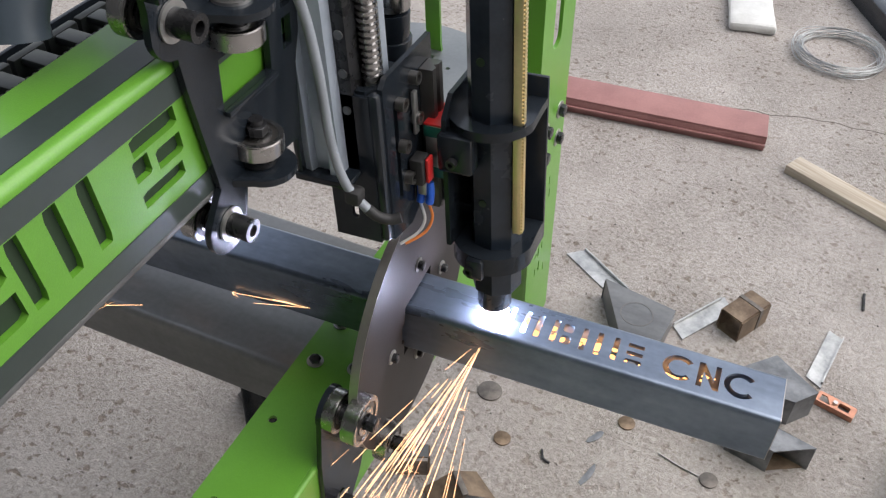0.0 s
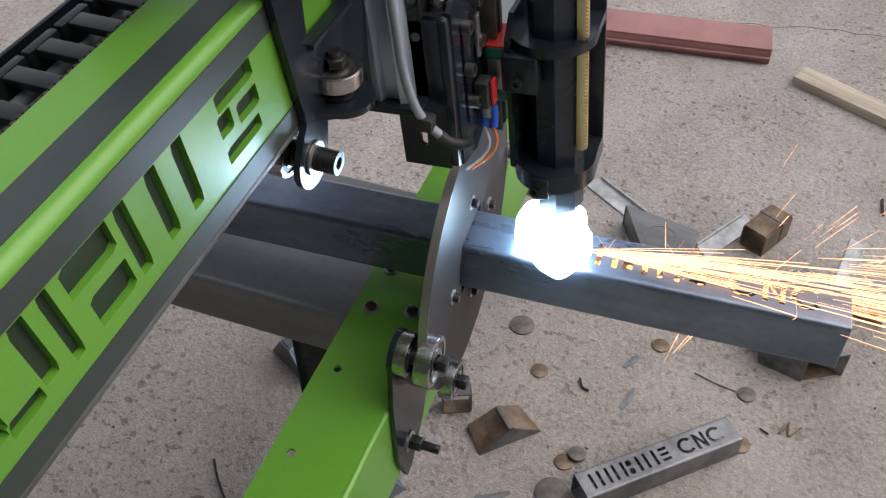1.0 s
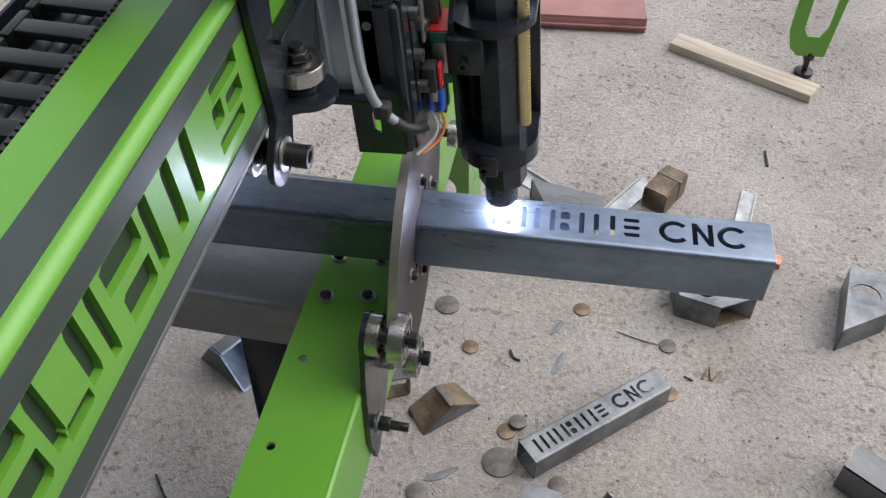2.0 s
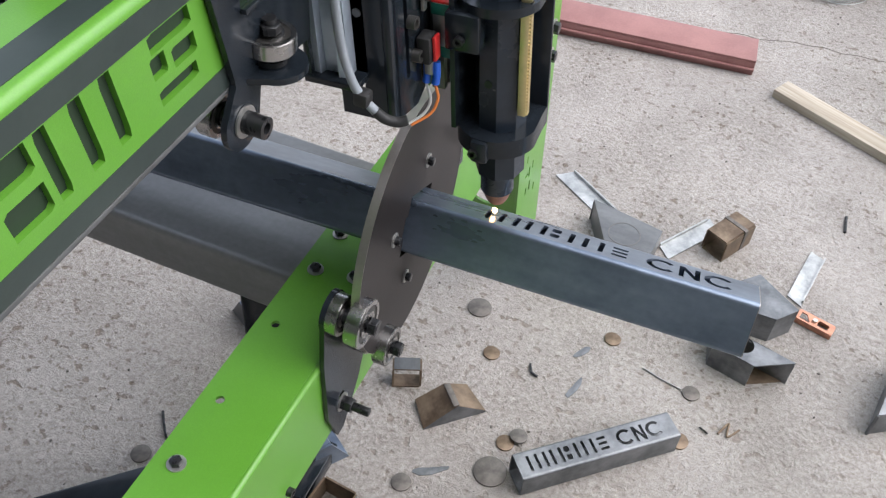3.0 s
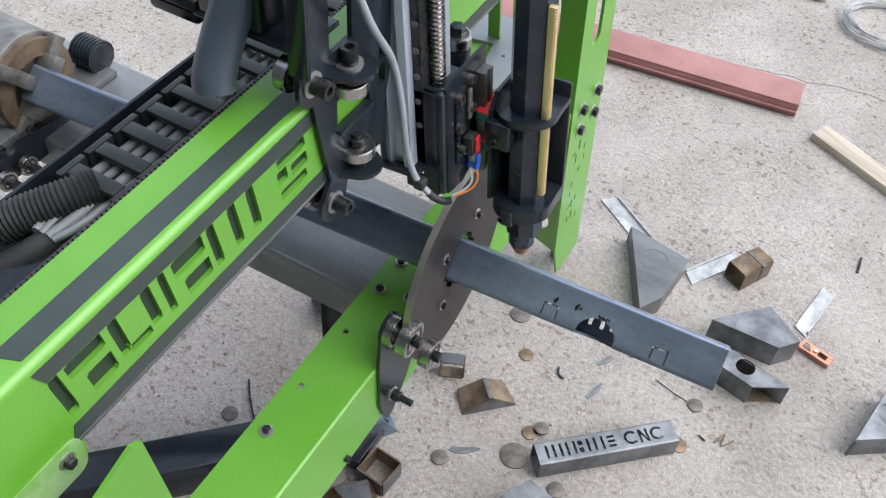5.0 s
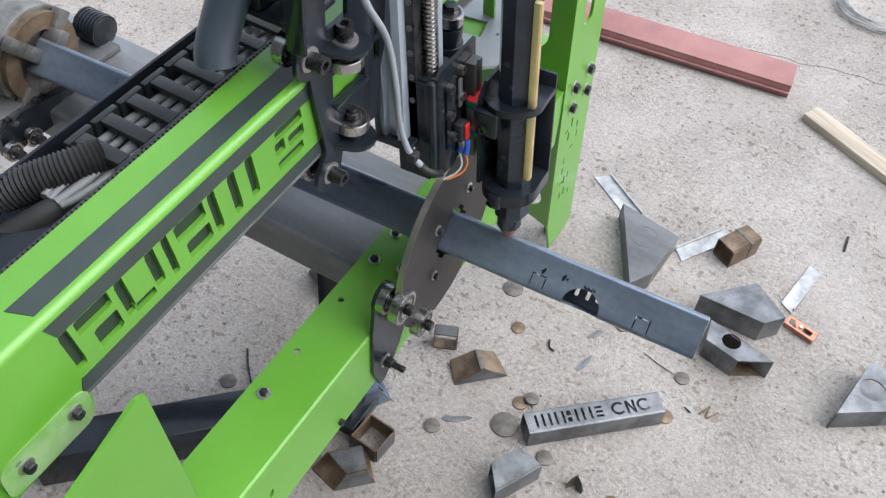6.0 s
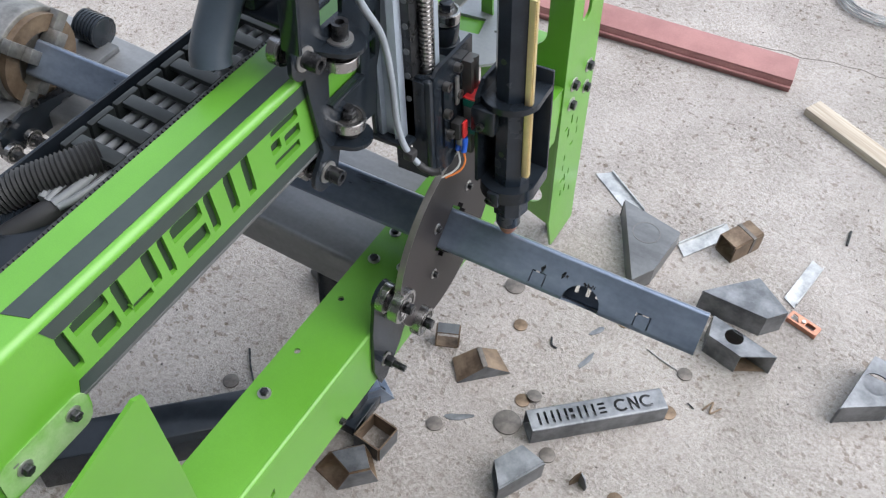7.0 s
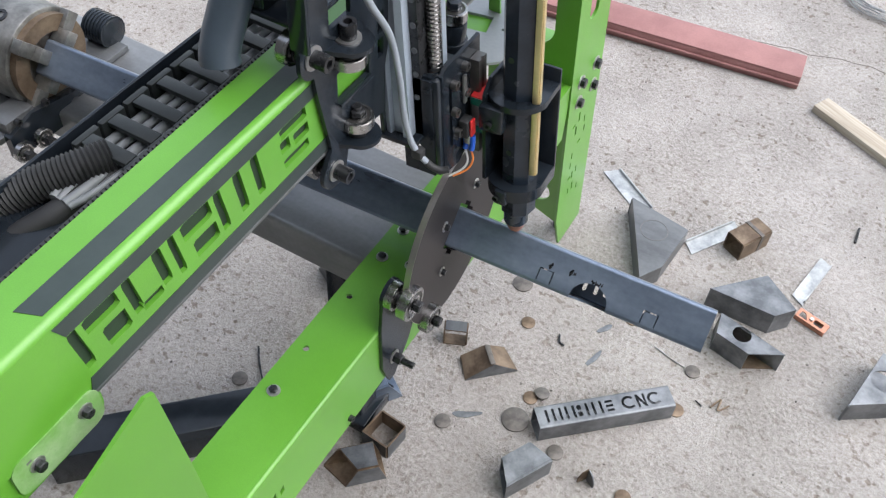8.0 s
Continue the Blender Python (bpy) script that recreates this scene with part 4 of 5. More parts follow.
part("wire", bm, ORANGE, slide, "orange wire")
bm = bmesh.new()
sweep(bm, [(x1 + 0.004, 0.597, 0.801), (x1 + 0.009, 0.593, 0.788), (x1 + 0.004, 0.588, 0.776), (x1 - 0.008, 0.578, 0.768)], 0.0013, 8)
part("wire", bm, CLEAR, slide, "white wire")

torch = tagged(new("plasma_torch"), "black machine plasma torch with brass rack in a clamp bracket", "plasma torch")
TX, TY = -0.164, 0.636
bm = bmesh.new()
cyl(bm, (TX + 0.002, TY, 0.985), "z", 0.0225, 0.57, 8, m=Matrix.Translation((TX + 0.002, TY, 0)) @ Matrix.Rotation(radians(10), 4, "Z") @ Matrix.Translation((-TX - 0.002, -TY, 0)))
part("barrel", bm, TORCHBLACK, torch)
# flat near-black discs: the shade of two dimples, no hollow is cut
for z in (0.80, 0.93):
    bm = bmesh.new()
    cyl(bm, (TX - 0.002, TY - 0.0206, z), "y", 0.0035, 0.002, 14)
    part("dimple_shade", bm, RECESS_SHADE, torch)
bm = bmesh.new()
cyl(bm, (TX, TY, 0.703), "z", 0.0155, 0.058, 28, bevel=0.001)
part("retaining_cap", bm, TORCHBLACK, torch)
bm = bmesh.new()
cyl(bm, (TX, TY, 0.6685), "z", 0.0100, 0.013, 28, 0.0149)
ring(bm, (TX, TY, 0.6615), "z", 0.0078, 0.0040, 0.006, 24)
part("nozzle", bm, COPPER, torch, "copper shield cup")
bm = bmesh.new()
rx, ry = TX + 0.0255, TY - 0.0125
ang = Matrix.Translation((rx, ry, 0)) @ Matrix.Rotation(radians(4), 4, "Z")
box(bm, (-0.0035, -0.0035, 0.772), (0.0035, 0.0035, 1.010), 0.0004, ang)
part("rack", bm, BRASS, torch, "brass gear rack")
bm = bmesh.new()
for k in range(72):
    box(bm, (0.0035, -0.0033, 0.7735 + 0.0033 * k), (0.0052, 0.0033, 0.7752 + 0.0033 * k), 0, ang)
part("rack_teeth", bm, BRASS, torch)
bm = bmesh.new()
plate(bm, [(0.605, 0.756), (0.655, 0.742), (0.668, 0.742), (0.668, 0.896), (0.620, 0.896), (0.605, 0.880)], [circle(0.618, 0.80, 0.003, 10), circle(0.618, 0.83, 0.003, 10)], 0.004, (x1 + 0.0222, 0, 0), "yz")
part("mount_plate", bm, BLACK, torch)
bm = bmesh.new()
box(bm, (x1 + 0.023, 0.668, 0.742), (TX + 0.034, 0.672, 0.896), 0.001)
part("back_plate", bm, BLACK, torch)
for z, hh in ((0.874, 0.008), (0.744, 0.018)):
    bm = bmesh.new()
    outer = circle(TX, TY, 0.036, 26, 180, 350) + [(TX + 0.034, 0.655), (TX + 0.034, 0.670), (TX - 0.036, 0.670)]
    plate(bm, outer, [circle(TX + 0.002, TY, 0.0214, 28)], hh, (0, 0, z - hh / 2))
    part("clamp_ring", bm, BLACK, torch)
bm = bmesh.new()
box(bm, (TX - 0.034, TY - 0.038, 0.836), (TX - 0.004, TY - 0.0210, 0.870), 0.003)
part("clamp_block", bm, BLACK, torch)
bm = bmesh.new()
box(bm, (TX - 0.012, TY - 0.040, 0.730), (TX + 0.004, TY - 0.0230, 0.752), 0.003)
part("clamp_block", bm, BLACK, torch)
for x, z in ((TX - 0.020, 0.848), (TX - 0.008, 0.741)):
    bm = bmesh.new()
    ring(bm, (x, TY - 0.0405, z), "y", 0.0042, 0.0022, 0.006, 16)
    cyl(bm, (x, TY - 0.039, z), "y", 0.0024, 0.003, 6)
    part("bolt", bm, BOLT, torch)


# ---- round plate lying on the far end of the arm ----
spare = tagged(new("spare_plate"), "flat grey round steel plate with a square hole on the shelf", "steel plate")
spare.matrix_basis = pose(-0.42, 1.01, 0.6405, 0, 0, 12)
bm = bmesh.new()
plate(bm, circle(0, 0, 0.105, 64), [[(-0.022, -0.022), (0.022, -0.022), (0.022, 0.022), (-0.022, 0.022)]] + [circle(0.046 * math.cos(radians(a)), 0.046 * math.sin(radians(a)), 0.0032, 10) for a in (-6, 64, 174, 244)], 0.005)
part("plate", bm, material("pale mill steel", (0.26, 0.275, 0.285), 0.45, 0.5, second=(0.34, 0.355, 0.365), scale=9, bump=0.05), spare)


# ---- things on the floor ----
def slug(x, y, r, mat=None, z=0.0, tilt=0.0, group="cut-out slugs"):
    bm = bmesh.new()
    cyl(bm, (0, 0, 0.0016), "z", r, 0.0032, 32, bevel=0.0004)
    label = "round steel slug with a rusty face lying on the floor" if mat is RUST else "round grey steel slug lying on the floor"
    return solo("steel_slug", bm, mat or SEAL_DULL, label, "steel slug", group, m=pose(x, y, z, tilt, 0, 0))


SEAL_DULL = material("dull steel", (0.105, 0.094, 0.086), 0.5, 0.5, second=(0.185, 0.165, 0.148), scale=60, amount=0.8, bump=0.08)


def offcut(label, m, half, wall, front, back, mat, inner=None, hole=0.0, name="tube_offcut"):
    """A cut piece of square tube along x: front and back give the x of the cut at the four corners (y-,z-), (y+,z-), (y+,z+), (y-,z+)."""
    t = tagged(new(name), label, "steel offcut", "steel offcuts")
    t.matrix_basis = m
    h, g = half, half - wall
    C = [(-h, 0), (h, 0), (h, 2 * h), (-h, 2 * h)]
    I = [(-g, wall), (g, wall), (g, 2 * h - wall), (-g, 2 * h - wall)]

    def lerp(xs, y, z):
        u, v = (y + h) / (2 * h), z / (2 * h)
        return (xs[0] * (1 - u) + xs[1] * u) * (1 - v) + (xs[3] * (1 - u) + xs[2] * u) * v
    bm = bmesh.new()
    rings = []
    for pts in (C, I):
        for xs in (back, front):
            rings.append([bm.verts.new((lerp(xs, y, z), y, z)) for y, z in pts])
    ob, of, ib, inf = rings
    for i in range(4):
        j = (i + 1) % 4
        bm.faces.new((ob[i], ob[j], of[j], of[i]))
        bm.faces.new((ib[j], ib[i], inf[i], inf[j]))
        bm.faces.new((ob[j], ob[i], ib[i], ib[j]))
        bm.faces.new((of[i], of[j], inf[j], inf[i]))
    bmesh.ops.bevel(bm, geom=[e for e in bm.edges if e.verts[0] in set(ob) and e.verts[1] in set(of)], offset=0.003, segments=2, affect="EDGES")
    w = part("wall", bm, mat, t)
    if inner:
        w.data.materials.append(inner)
        for p in w.data.polygons:
            c = p.center
            if abs(c.y) < h * 0.97 and 0.03 * h < c.z < 1.97 * h:
                p.material_index = 1
    return t


def sample_tube():
    t = tagged(new("sample_tube"), "short grey square tube with cut slots and letters along its top", "steel tube")
    t.matrix_basis = pose(-0.006, 0.850, 0.0235, 0, 0, 42.4)
    square_tube(t, GREYMILL, 0.0235, 0.002, 0.004, -0.133, 0.133, text_holes(-0.096, 0.88))


GREYMILL = material("brushed grey steel", (0.12, 0.128, 0.138), 0.38, 0.7, second=(0.27, 0.28, 0.295), scale=22, amount=0.9, bump=0.08, bump_scale=150)
sample_tube()

for x, y, r, mt in ((-0.282, 1.064, 0.0215, None), (-0.226, 0.978, 0.0145, RUST), (-0.261, 0.687, 0.0155, None), (-0.145, 0.762, 0.0265, None),
                    (0.110, 0.944, 0.0155, RUST), (-0.050, 0.739, 0.0155, None), (0.107, 1.045, 0.0150, None), (-0.045, 1.100, 0.0145, RUST), (0.093, 0.722, 0.0150, RUST), (-0.640, 0.562, 0.0155, None)):
    slug(x, y, r, mt)
slug(-0.142, 0.820, 0.0145, RUST)
slug(-0.126, 0.838, 0.0145, None, 0.0045, -9)


def mitre_piece(label, top, height, mat, inside, open_edges=(), hole=None, mark=None, wall=0.003):
    """A hollow mitred end: a flat top with thin walls under its edges; some edges left open."""
    cx, cy = sum(p[0] for p in top) / len(top), sum(p[1] for p in top) / len(top)
    t = tagged(new("mitre_offcut"), label, "steel offcut", "steel offcuts")
    t.matrix_basis = pose(cx, cy, 0)
    P = [(x - cx, y - cy) for x, y in top]
    bm = bmesh.new()
    plate(bm, P, [circle(hole[0] - cx, hole[1] - cy, hole[2], 28)] if hole else [], wall, (0, 0, height - wall))
    part("top", bm, mat, t)
    n = len(P)
    for i in range(n):
        if i in open_edges:
            continue
        a, b = Vector(P[i]), Vector(P[(i + 1) % n])
        d = (b - a).normalized()
        q = Vector((-d.y, d.x)) * wall
        bm = bmesh.new()
        plate(bm, [tuple(a), tuple(b), tuple(b + q), tuple(a + q)], [], height - wall - 0.0004)
        part("side", bm, mat, t)
    bm = bmesh.new()
    plate(bm, [tuple(Vector(p) * 0.93) for p in P], [], 0.002)
    part("floor_wall", bm, inside, t)
    if mark:
        bm = bmesh.new()
        ring(bm, (mark[0] - cx, mark[1] - cy, height + 0.0002), "z", mark[2], mark[2] - 0.0022, 0.0006, 36)
        part("scribed_ring", bm, SEAL, t, "pale scribed ring")
    return t


def roof_piece():
    """A mitred corner cut: two sloping rusty faces, a grey gable and a bright seam on the ridge."""
    t = tagged(new("roof_offcut"), "rusty roof-shaped mitre offcut with a bright ridge seam", "steel offcut", "steel offcuts")
    t.matrix_basis = pose(-0.269, 0.788, 0, 0, 0, 44)
    L, D, R, H = 0.107, 0.050, 0.056, 0.040
    for name, pts, mat in (("slope", [(0, 0, 0.002), (R, 0, H), (R - 0.004, D * 0.9, H), (0.004, D, 0.010)], RUST), ("slope", [(R, 0, H), (L, 0, 0.004), (L - 0.012, D, 0.012), (R - 0.004, D * 0.9, H)], RUST),
                           ("gable", [(0, -0.0005, 0), (L, -0.0005, 0), (L, -0.0005, 0.003), (R, -0.0005, H - 0.001), (0, -0.0005, 0.002)], GREYMILL), ("gable", [(0.004, D, 0), (L - 0.012, D, 0), (L - 0.012, D, 0.012), (R - 0.004, D * 0.9, H), (0.004, D, 0.010)], RUST)):
        bm = bmesh.new()
        fc = bm.faces.new([bm.verts.new(p) for p in pts])
        ex = bmesh.ops.extrude_face_region(bm, geom=[fc])
        bm.normal_update()
        bmesh.ops.translate(bm, verts=[g for g in ex["geom"] if isinstance(g, bmesh.types.BMVert)], vec=Vector((0, 0.0025, 0)) if name == "gable" else Vector((0, 0, -0.0025 * 0.8)))
        part(name, bm, mat, t)
    bm = bmesh.new()
    m = Matrix.Translation((R - 0.002, D * 0.45, H + 0.0012))
    box(bm, (-0.005, -D * 0.46, -0.0012), (0.005, D * 0.44, 0.0012), 0.0006, m)
    part("seam", bm, SEAL_DULL, t, "dull steel seam")


roof_piece()
offcut("small open offcut of square tube, rusty inside", pose(-0.333, 0.862, 0, 0, 0, -66), 0.024, 0.003, (0.012,) * 4, (-0.012,) * 4, DARKMILL, RUST)
mitre_piece("mitred square tube end with a round hole, by the tube end", [(0.109, 1.172), (0.117, 1.119), (0.188, 1.103), (0.251, 1.140)], 0.055, GREYMILL, RUST, (2,), (0.162, 1.142, 0.019))
mitre_piece("dark triangular mitre offcut with a scribed ring", [(-0.172, 1.380), (-0.070, 1.173), (-0.040, 1.225), (-0.029, 1.354)], 0.050, DARKMILL, DARKMILL, (), None, (-0.093, 1.313, 0.031))
mitre_piece("triangular mitre offcut with a large round hole", [(0.418, 1.249), (0.389, 1.092), (0.476, 1.151), (0.56, 1.20), (0.55, 1.24)], 0.055, GREYMILL, GREYMILL, (2, 3, 4), (0.436, 1.182, 0.026))
mitre_piece("grey mitred offcut with a bright worn top", [(0.068, 1.216), (0.205, 1.218), (0.238, 1.257), (0.160, 1.314)], 0.060, GREYMILL, DARKMILL, ())
stub = offcut("rust-faced stub of square tube with a raised steel band", pose(0.088, 1.424, 0, 0, 0, 62), 0.025, 0.003, (0.046,) * 4, (-0.040,) * 4, RUST, RUST)
bm = bmesh.new()
plate(bm, rounded(-0.0262, -0.0002, 0.0262, 0.0512, 0.003), [rounded(-0.0248, 0.0012, 0.0248, 0.0498, 0.002)], 0.009, (0.012, 0, 0), "yz")
part("band", bm, SEAL_DULL, stub, "raised dull steel band")
offcut("open square ring offcut, rusty inside", pose(-0.333, 0.597, 0, 0, 0, -6) @ pose(0.0, 0, 0.020, 0, 90, 0) @ pose(0, 0, -0.029), 0.029, 0.003, (0.020,) * 4, (-0.020,) * 4, GREYMILL, RUST)
offcut("wedge offcut of square tube with a saw line", pose(-0.338, 0.520, 0, 0, 0, 45), 0.026, 0.003, (0.045, 0.045, 0.030, 0.030), (-0.030, -0.062, -0.030, -0.005), GREYMILL, RUST)
offcut("bright mitred offcut of square tube", pose(-0.085, 0.668, 0, 0, 0, 62), 0.026, 0.003, (0.045, 0.030, 0.030, 0.045), (-0.055, -0.03, -0.03, -0.055), GREYMILL, GREYMILL)
folded = tagged(new("folded_offcut"), "small folded steel offcut standing on its cut edge", "steel offcut", "steel offcuts")
folded.matrix_basis = pose(0.022, 0.722, 0, 0, 0, 12)
for sx, mat in ((-1, GREYMILL), (1, RUST)):
    bm = bmesh.new()
    plate(bm, [(0.0005, 0.0), (0.020, 0.0), (0.021, 0.014), (0.013, 0.030), (0.0005, 0.036)], [], 0.002, (0, 0, 0), "xz", Matrix.Rotation(radians(90 + 48 * -sx), 4, "Z") @ Matrix.Rotation(radians(180), 4, "Z"))
    part("leaf", bm, mat, folded)
offcut("grey wedge offcut under the arm", pose(-0.405, 0.670, 0, 0, 0, 55), 0.028, 0.003, (0.050, 0.050, 0.020, 0.020), (-0.045, -0.045, -0.03, -0.03), MILL, MILL)
offcut("dark wedge offcut on the floor beside the base tube", pose(-0.612, 0.868, 0, 0, 0, -30), 0.030, 0.003, (0.060, 0.060, 0.012, 0.012), (-0.050, -0.050, -0.012, -0.012), DARKMILL, MILL)
offcut("dark open end of square tube lying on the floor", pose(0.437, 0.800, 0, 0, 0, 146), 0.028, 0.003, (0.075,) * 4, (-0.075,) * 4, DARKMILL, BLACK)


def strip(x0, y0, x1, y1, w, label, mat, z=0.0):
    a = math.degrees(math.atan2(y1 - y0, x1 - x0))
    L = math.hypot(x1 - x0, y1 - y0)
    bm = bmesh.new()
    plate(bm, [(-L / 2, -w / 2), (L / 2 - w * 0.4, -w / 2), (L / 2, w / 2), (-L / 2 + w * 0.3, w / 2)], [], 0.0025, (0, 0, 0.001))
    box(bm, (-L / 2 + w * 0.3, w / 2 - 0.003, 0.001), (L / 2 - w * 0.3, w / 2, 0.010))
    solo("metal_strip", bm, mat, label, "metal strip", "metal strips", m=pose((x0 + x1) / 2, (y0 + y1) / 2, z, 0, 0, a))


strip(-0.262, 1.485, -0.130, 1.395, 0.040, "bright galvanised strip offcut", GALV)
strip(-0.018, 1.345, 0.062, 1.475, 0.036, "bright galvanised strip offcut", GALV)
strip(0.262, 1.480, 0.235, 1.330, 0.030, "grey angle strip offcut", GALV)

clampt = tagged(new("copper_clip"), "small copper-coloured cut bracket", "metal bracket")
clampt.matrix_basis = pose(0.278, 1.292, 0, 0, 0, -14)
bm = bmesh.new()
plate(bm, rounded(-0.034, -0.013, 0.034, 0.013, 0.004), [rounded(0.004, -0.007, 0.024, 0.007, 0.003), [(-0.028, -0.009), (-0.008, -0.009), (-0.018, 0.007), (-0.028, 0.007)]], 0.0025, (0, 0, 0.010))
box(bm, (-0.034, -0.013, 0.0), (0.034, -0.0108, 0.0115), 0.0006)
box(bm, (-0.010, 0.0108, 0.0), (0.034, 0.013, 0.0115), 0.0006)
part("bracket", bm, COPPER, clampt)
bm = bmesh.new()
cyl(bm, (-0.002, 0, 0.0145), "z", 0.0045, 0.004, 6)
part("rivet", bm, ZINC, clampt)

# red steel channel, timber, wire coil, film, ground leg, small scrap
ch = tagged(new("steel_channel"), "long red-oxide primed steel channel lying on the floor", "steel channel")
ch.matrix_basis = pose(-0.42, 2.03, 0, 0, 0, 6.5)
bm = bmesh.new()
box(bm, (-0.85, -0.05, 0.034), (0.45, 0.05, 0.040), 0.001)
part("web", bm, REDOX, ch)
for y in (-0.05, 0.044):
    bm = bmesh.new()
    box(bm, (-0.85, y, 0.0), (0.45, y + 0.006, 0.0338), 0.001)
    part("flange", bm, REDOX, ch)
bm = bmesh.new()
box(bm, (-0.85, -0.058, 0.014), (0.45, -0.0502, 0.020), 0.001)
part("lip", bm, REDOX, ch)
tb = tagged(new("timber_batten"), "pale sawn timber batten lying on the floor", "timber")
tb.matrix_basis = pose(0.260, 1.915, 0, 0, 0, -26)
bm = bmesh.new()
box(bm, (-0.175, -0.028, 0.0), (0.175, 0.028, 0.022), 0.002)
part("batten", bm, PINE, tb)
coil = tagged(new("wire_coil"), "loose coil of galvanised wire on the floor", "wire coil")
coil.matrix_basis = pose(0.149, 2.585, 0, 0, 0, 0)
random.seed(7)
for k in range(14):
    bm = bmesh.new()
    r, ox, oy = 0.100 + 0.026 * random.random(), 0.012 * (random.random() - 0.5), 0.012 * (random.random() - 0.5)
    zz, ph = 0.004 + 0.028 * random.random(), 6.28 * random.random()
    sweep(bm, [(ox + r * math.cos(a * 0.4488 + ph), oy + r * math.sin(a * 0.4488 + ph), zz + 0.006 * math.sin(a + k)) for a in range(14 + k % 3)], 0.0013, 5)
    part("wire_turn", bm, GALV, coil)
fl = tagged(new("plastic_wrapped_pack"), "pack wrapped in dusty clear film on the floor", "packing")
fl.matrix_basis = pose(-0.120, 2.72, 0, 0, 0, 12)
bm = bmesh.new()
box(bm, (-0.065, -0.12, 0), (0.065, 0.40, 0.030), 0.010)
bmesh.ops.subdivide_edges(bm, edges=bm.edges[:], cuts=3, use_grid_fill=True)
for v in bm.verts:
    v.co += 0.006 * Vector(noise.noise_vector(v.co * 18))
    v.co.z = max(v.co.z, 0.0)
part("film", bm, CLEAR, fl)

bar = tagged(new("steel_bar"), "black steel bar leaning across the far floor", "steel bar")
bar.matrix_basis = pose(0.225, 2.87, 0.03, 0, 0, -62)
bm = bmesh.new()
box(bm, (-0.35, -0.03, -0.03), (0.6, 0.03, 0.03), 0.004)
part("bar", bm, BLACK, bar)

foot = tagged(new("machine_foot"), "green rounded bracket foot on a levelling bolt", "machine foot")
foot.matrix_basis = pose(0.400, 1.93, 0, 0, 0, 12)
bm = bmesh.new()
plate(bm, [(-0.05, 0.075), (-0.03, 0.055), (0.035, 0.05), (0.055, 0.30), (0.055, 0.42), (-0.06, 0.42), (-0.062, 0.12)],
      [[(-0.030, 0.125), (-0.018, 0.105), (0.012, 0.102), (0.025, 0.125), (0.034, 0.34), (-0.030, 0.34)]], 0.005, (0, 0, 0), "xz")
part("bracket", bm, GREEN, foot)
bm = bmesh.new()
cyl(bm, (0.002, 0, 0.006), "z", 0.022, 0.012, 20, bevel=0.002)
cyl(bm, (0.002, 0, 0.03), "z", 0.007, 0.06, 12)
cyl(bm, (0.002, 0, 0.048), "z", 0.013, 0.010, 6)
part("levelling_bolt", bm, BOLT, foot)

rod = tagged(new("welding_rod"), "thin dark rod lying on the floor", "metal rod")
bm = bmesh.new()
sweep(bm, [(-0.655, 0.640, 0.002), (-0.625, 0.605, 0.003), (-0.585, 0.568, 0.002)], 0.002, 8)
part("rod", bm, BOLT, rod)


def crumb(pts, r, mat, label):
    bm = bmesh.new()
    sweep(bm, pts, r, 6)
    solo("metal_scrap", bm, mat, label, "metal scrap", "small scraps")


crumb([(0.165, 0.985, 0.002), (0.178, 1.012, 0.003), (0.180, 0.985, 0.003), (0.196, 1.008, 0.002)], 0.0018, RUST, "bent dark sliver of scrap")
crumb([(-0.158, 0.985, 0.002), (-0.150, 0.968, 0.003), (-0.138, 0.965, 0.002)], 0.0022, BOLT, "small curled sliver of scrap")
crumb([(0.020, 1.062, 0.002), (0.055, 1.052, 0.002), (0.090, 1.046, 0.002)], 0.0014, ZINC, "thin bright wire scrap")
crumb([(0.30, 1.62, 0.002), (0.302, 1.57, 0.003)], 0.003, BOLT, "short dark scrap pin")
crumb([(0.135, 0.985, 0.002), (0.150, 0.978, 0.002)], 0.0014, BOLT, "short dark scrap sliver")
random.seed(11)
for cx, cy, n, ang in ((-0.23, 0.725, 5, 30), (-0.085, 1.05, 3, 60), (-0.075, 0.97, 4, 75), (0.14, 0.735, 3, 80)):
    bm = bmesh.new()
    half = 0.0065 * n
    rim = [(half * math.cos(radians(a)) * random.uniform(0.8, 1.1), 0.0062 * math.sin(radians(a)) * random.uniform(0.7, 1.3) + 0.002 * math.cos(radians(2 * a))) for a in range(0, 360, 30)]
    plate(bm, rim, [], 0.0012, (0, 0, 0.0004))
    solo("metal_flake", bm, GREYMILL, "flat torn grey flake of slag on the floor", "slag", "small scraps", m=pose(cx, cy, 0, 0, 0, ang))
# hairline crack across the far slab
crack_rng = random.Random(5)
bm = bmesh.new()
sweep(bm, [(-0.22 + 0.04 * k, 2.135 + 0.014 * k - 0.0004 * k * k + 0.007 * crack_rng.uniform(-1, 1), -0.0002) for k in range(16)], 0.0014, 4)
solo("crack", bm, material("crack dirt", (0.16, 0.14, 0.12), 0.95, scale=40), "thin dirt-filled crack in the concrete floor", "floor crack", kind="structure")
# grit scattered over the concrete
bm = bmesh.new()
for k in range(420):
    x, y = random.uniform(-0.9, 0.7), random.uniform(0.3, 2.6)
    s = random.choice((0.0012, 0.0016, 0.0022, 0.003))
    m = Matrix.Translation((x, y, s * 0.4)) @ Euler((random.random() * 3, random.random() * 3, random.random() * 3)).to_matrix().to_4x4() @ Matrix.Diagonal((s, s * 1.4, s * 0.8, 1))
    bmesh.ops.create_cube(bm, size=1, matrix=m)
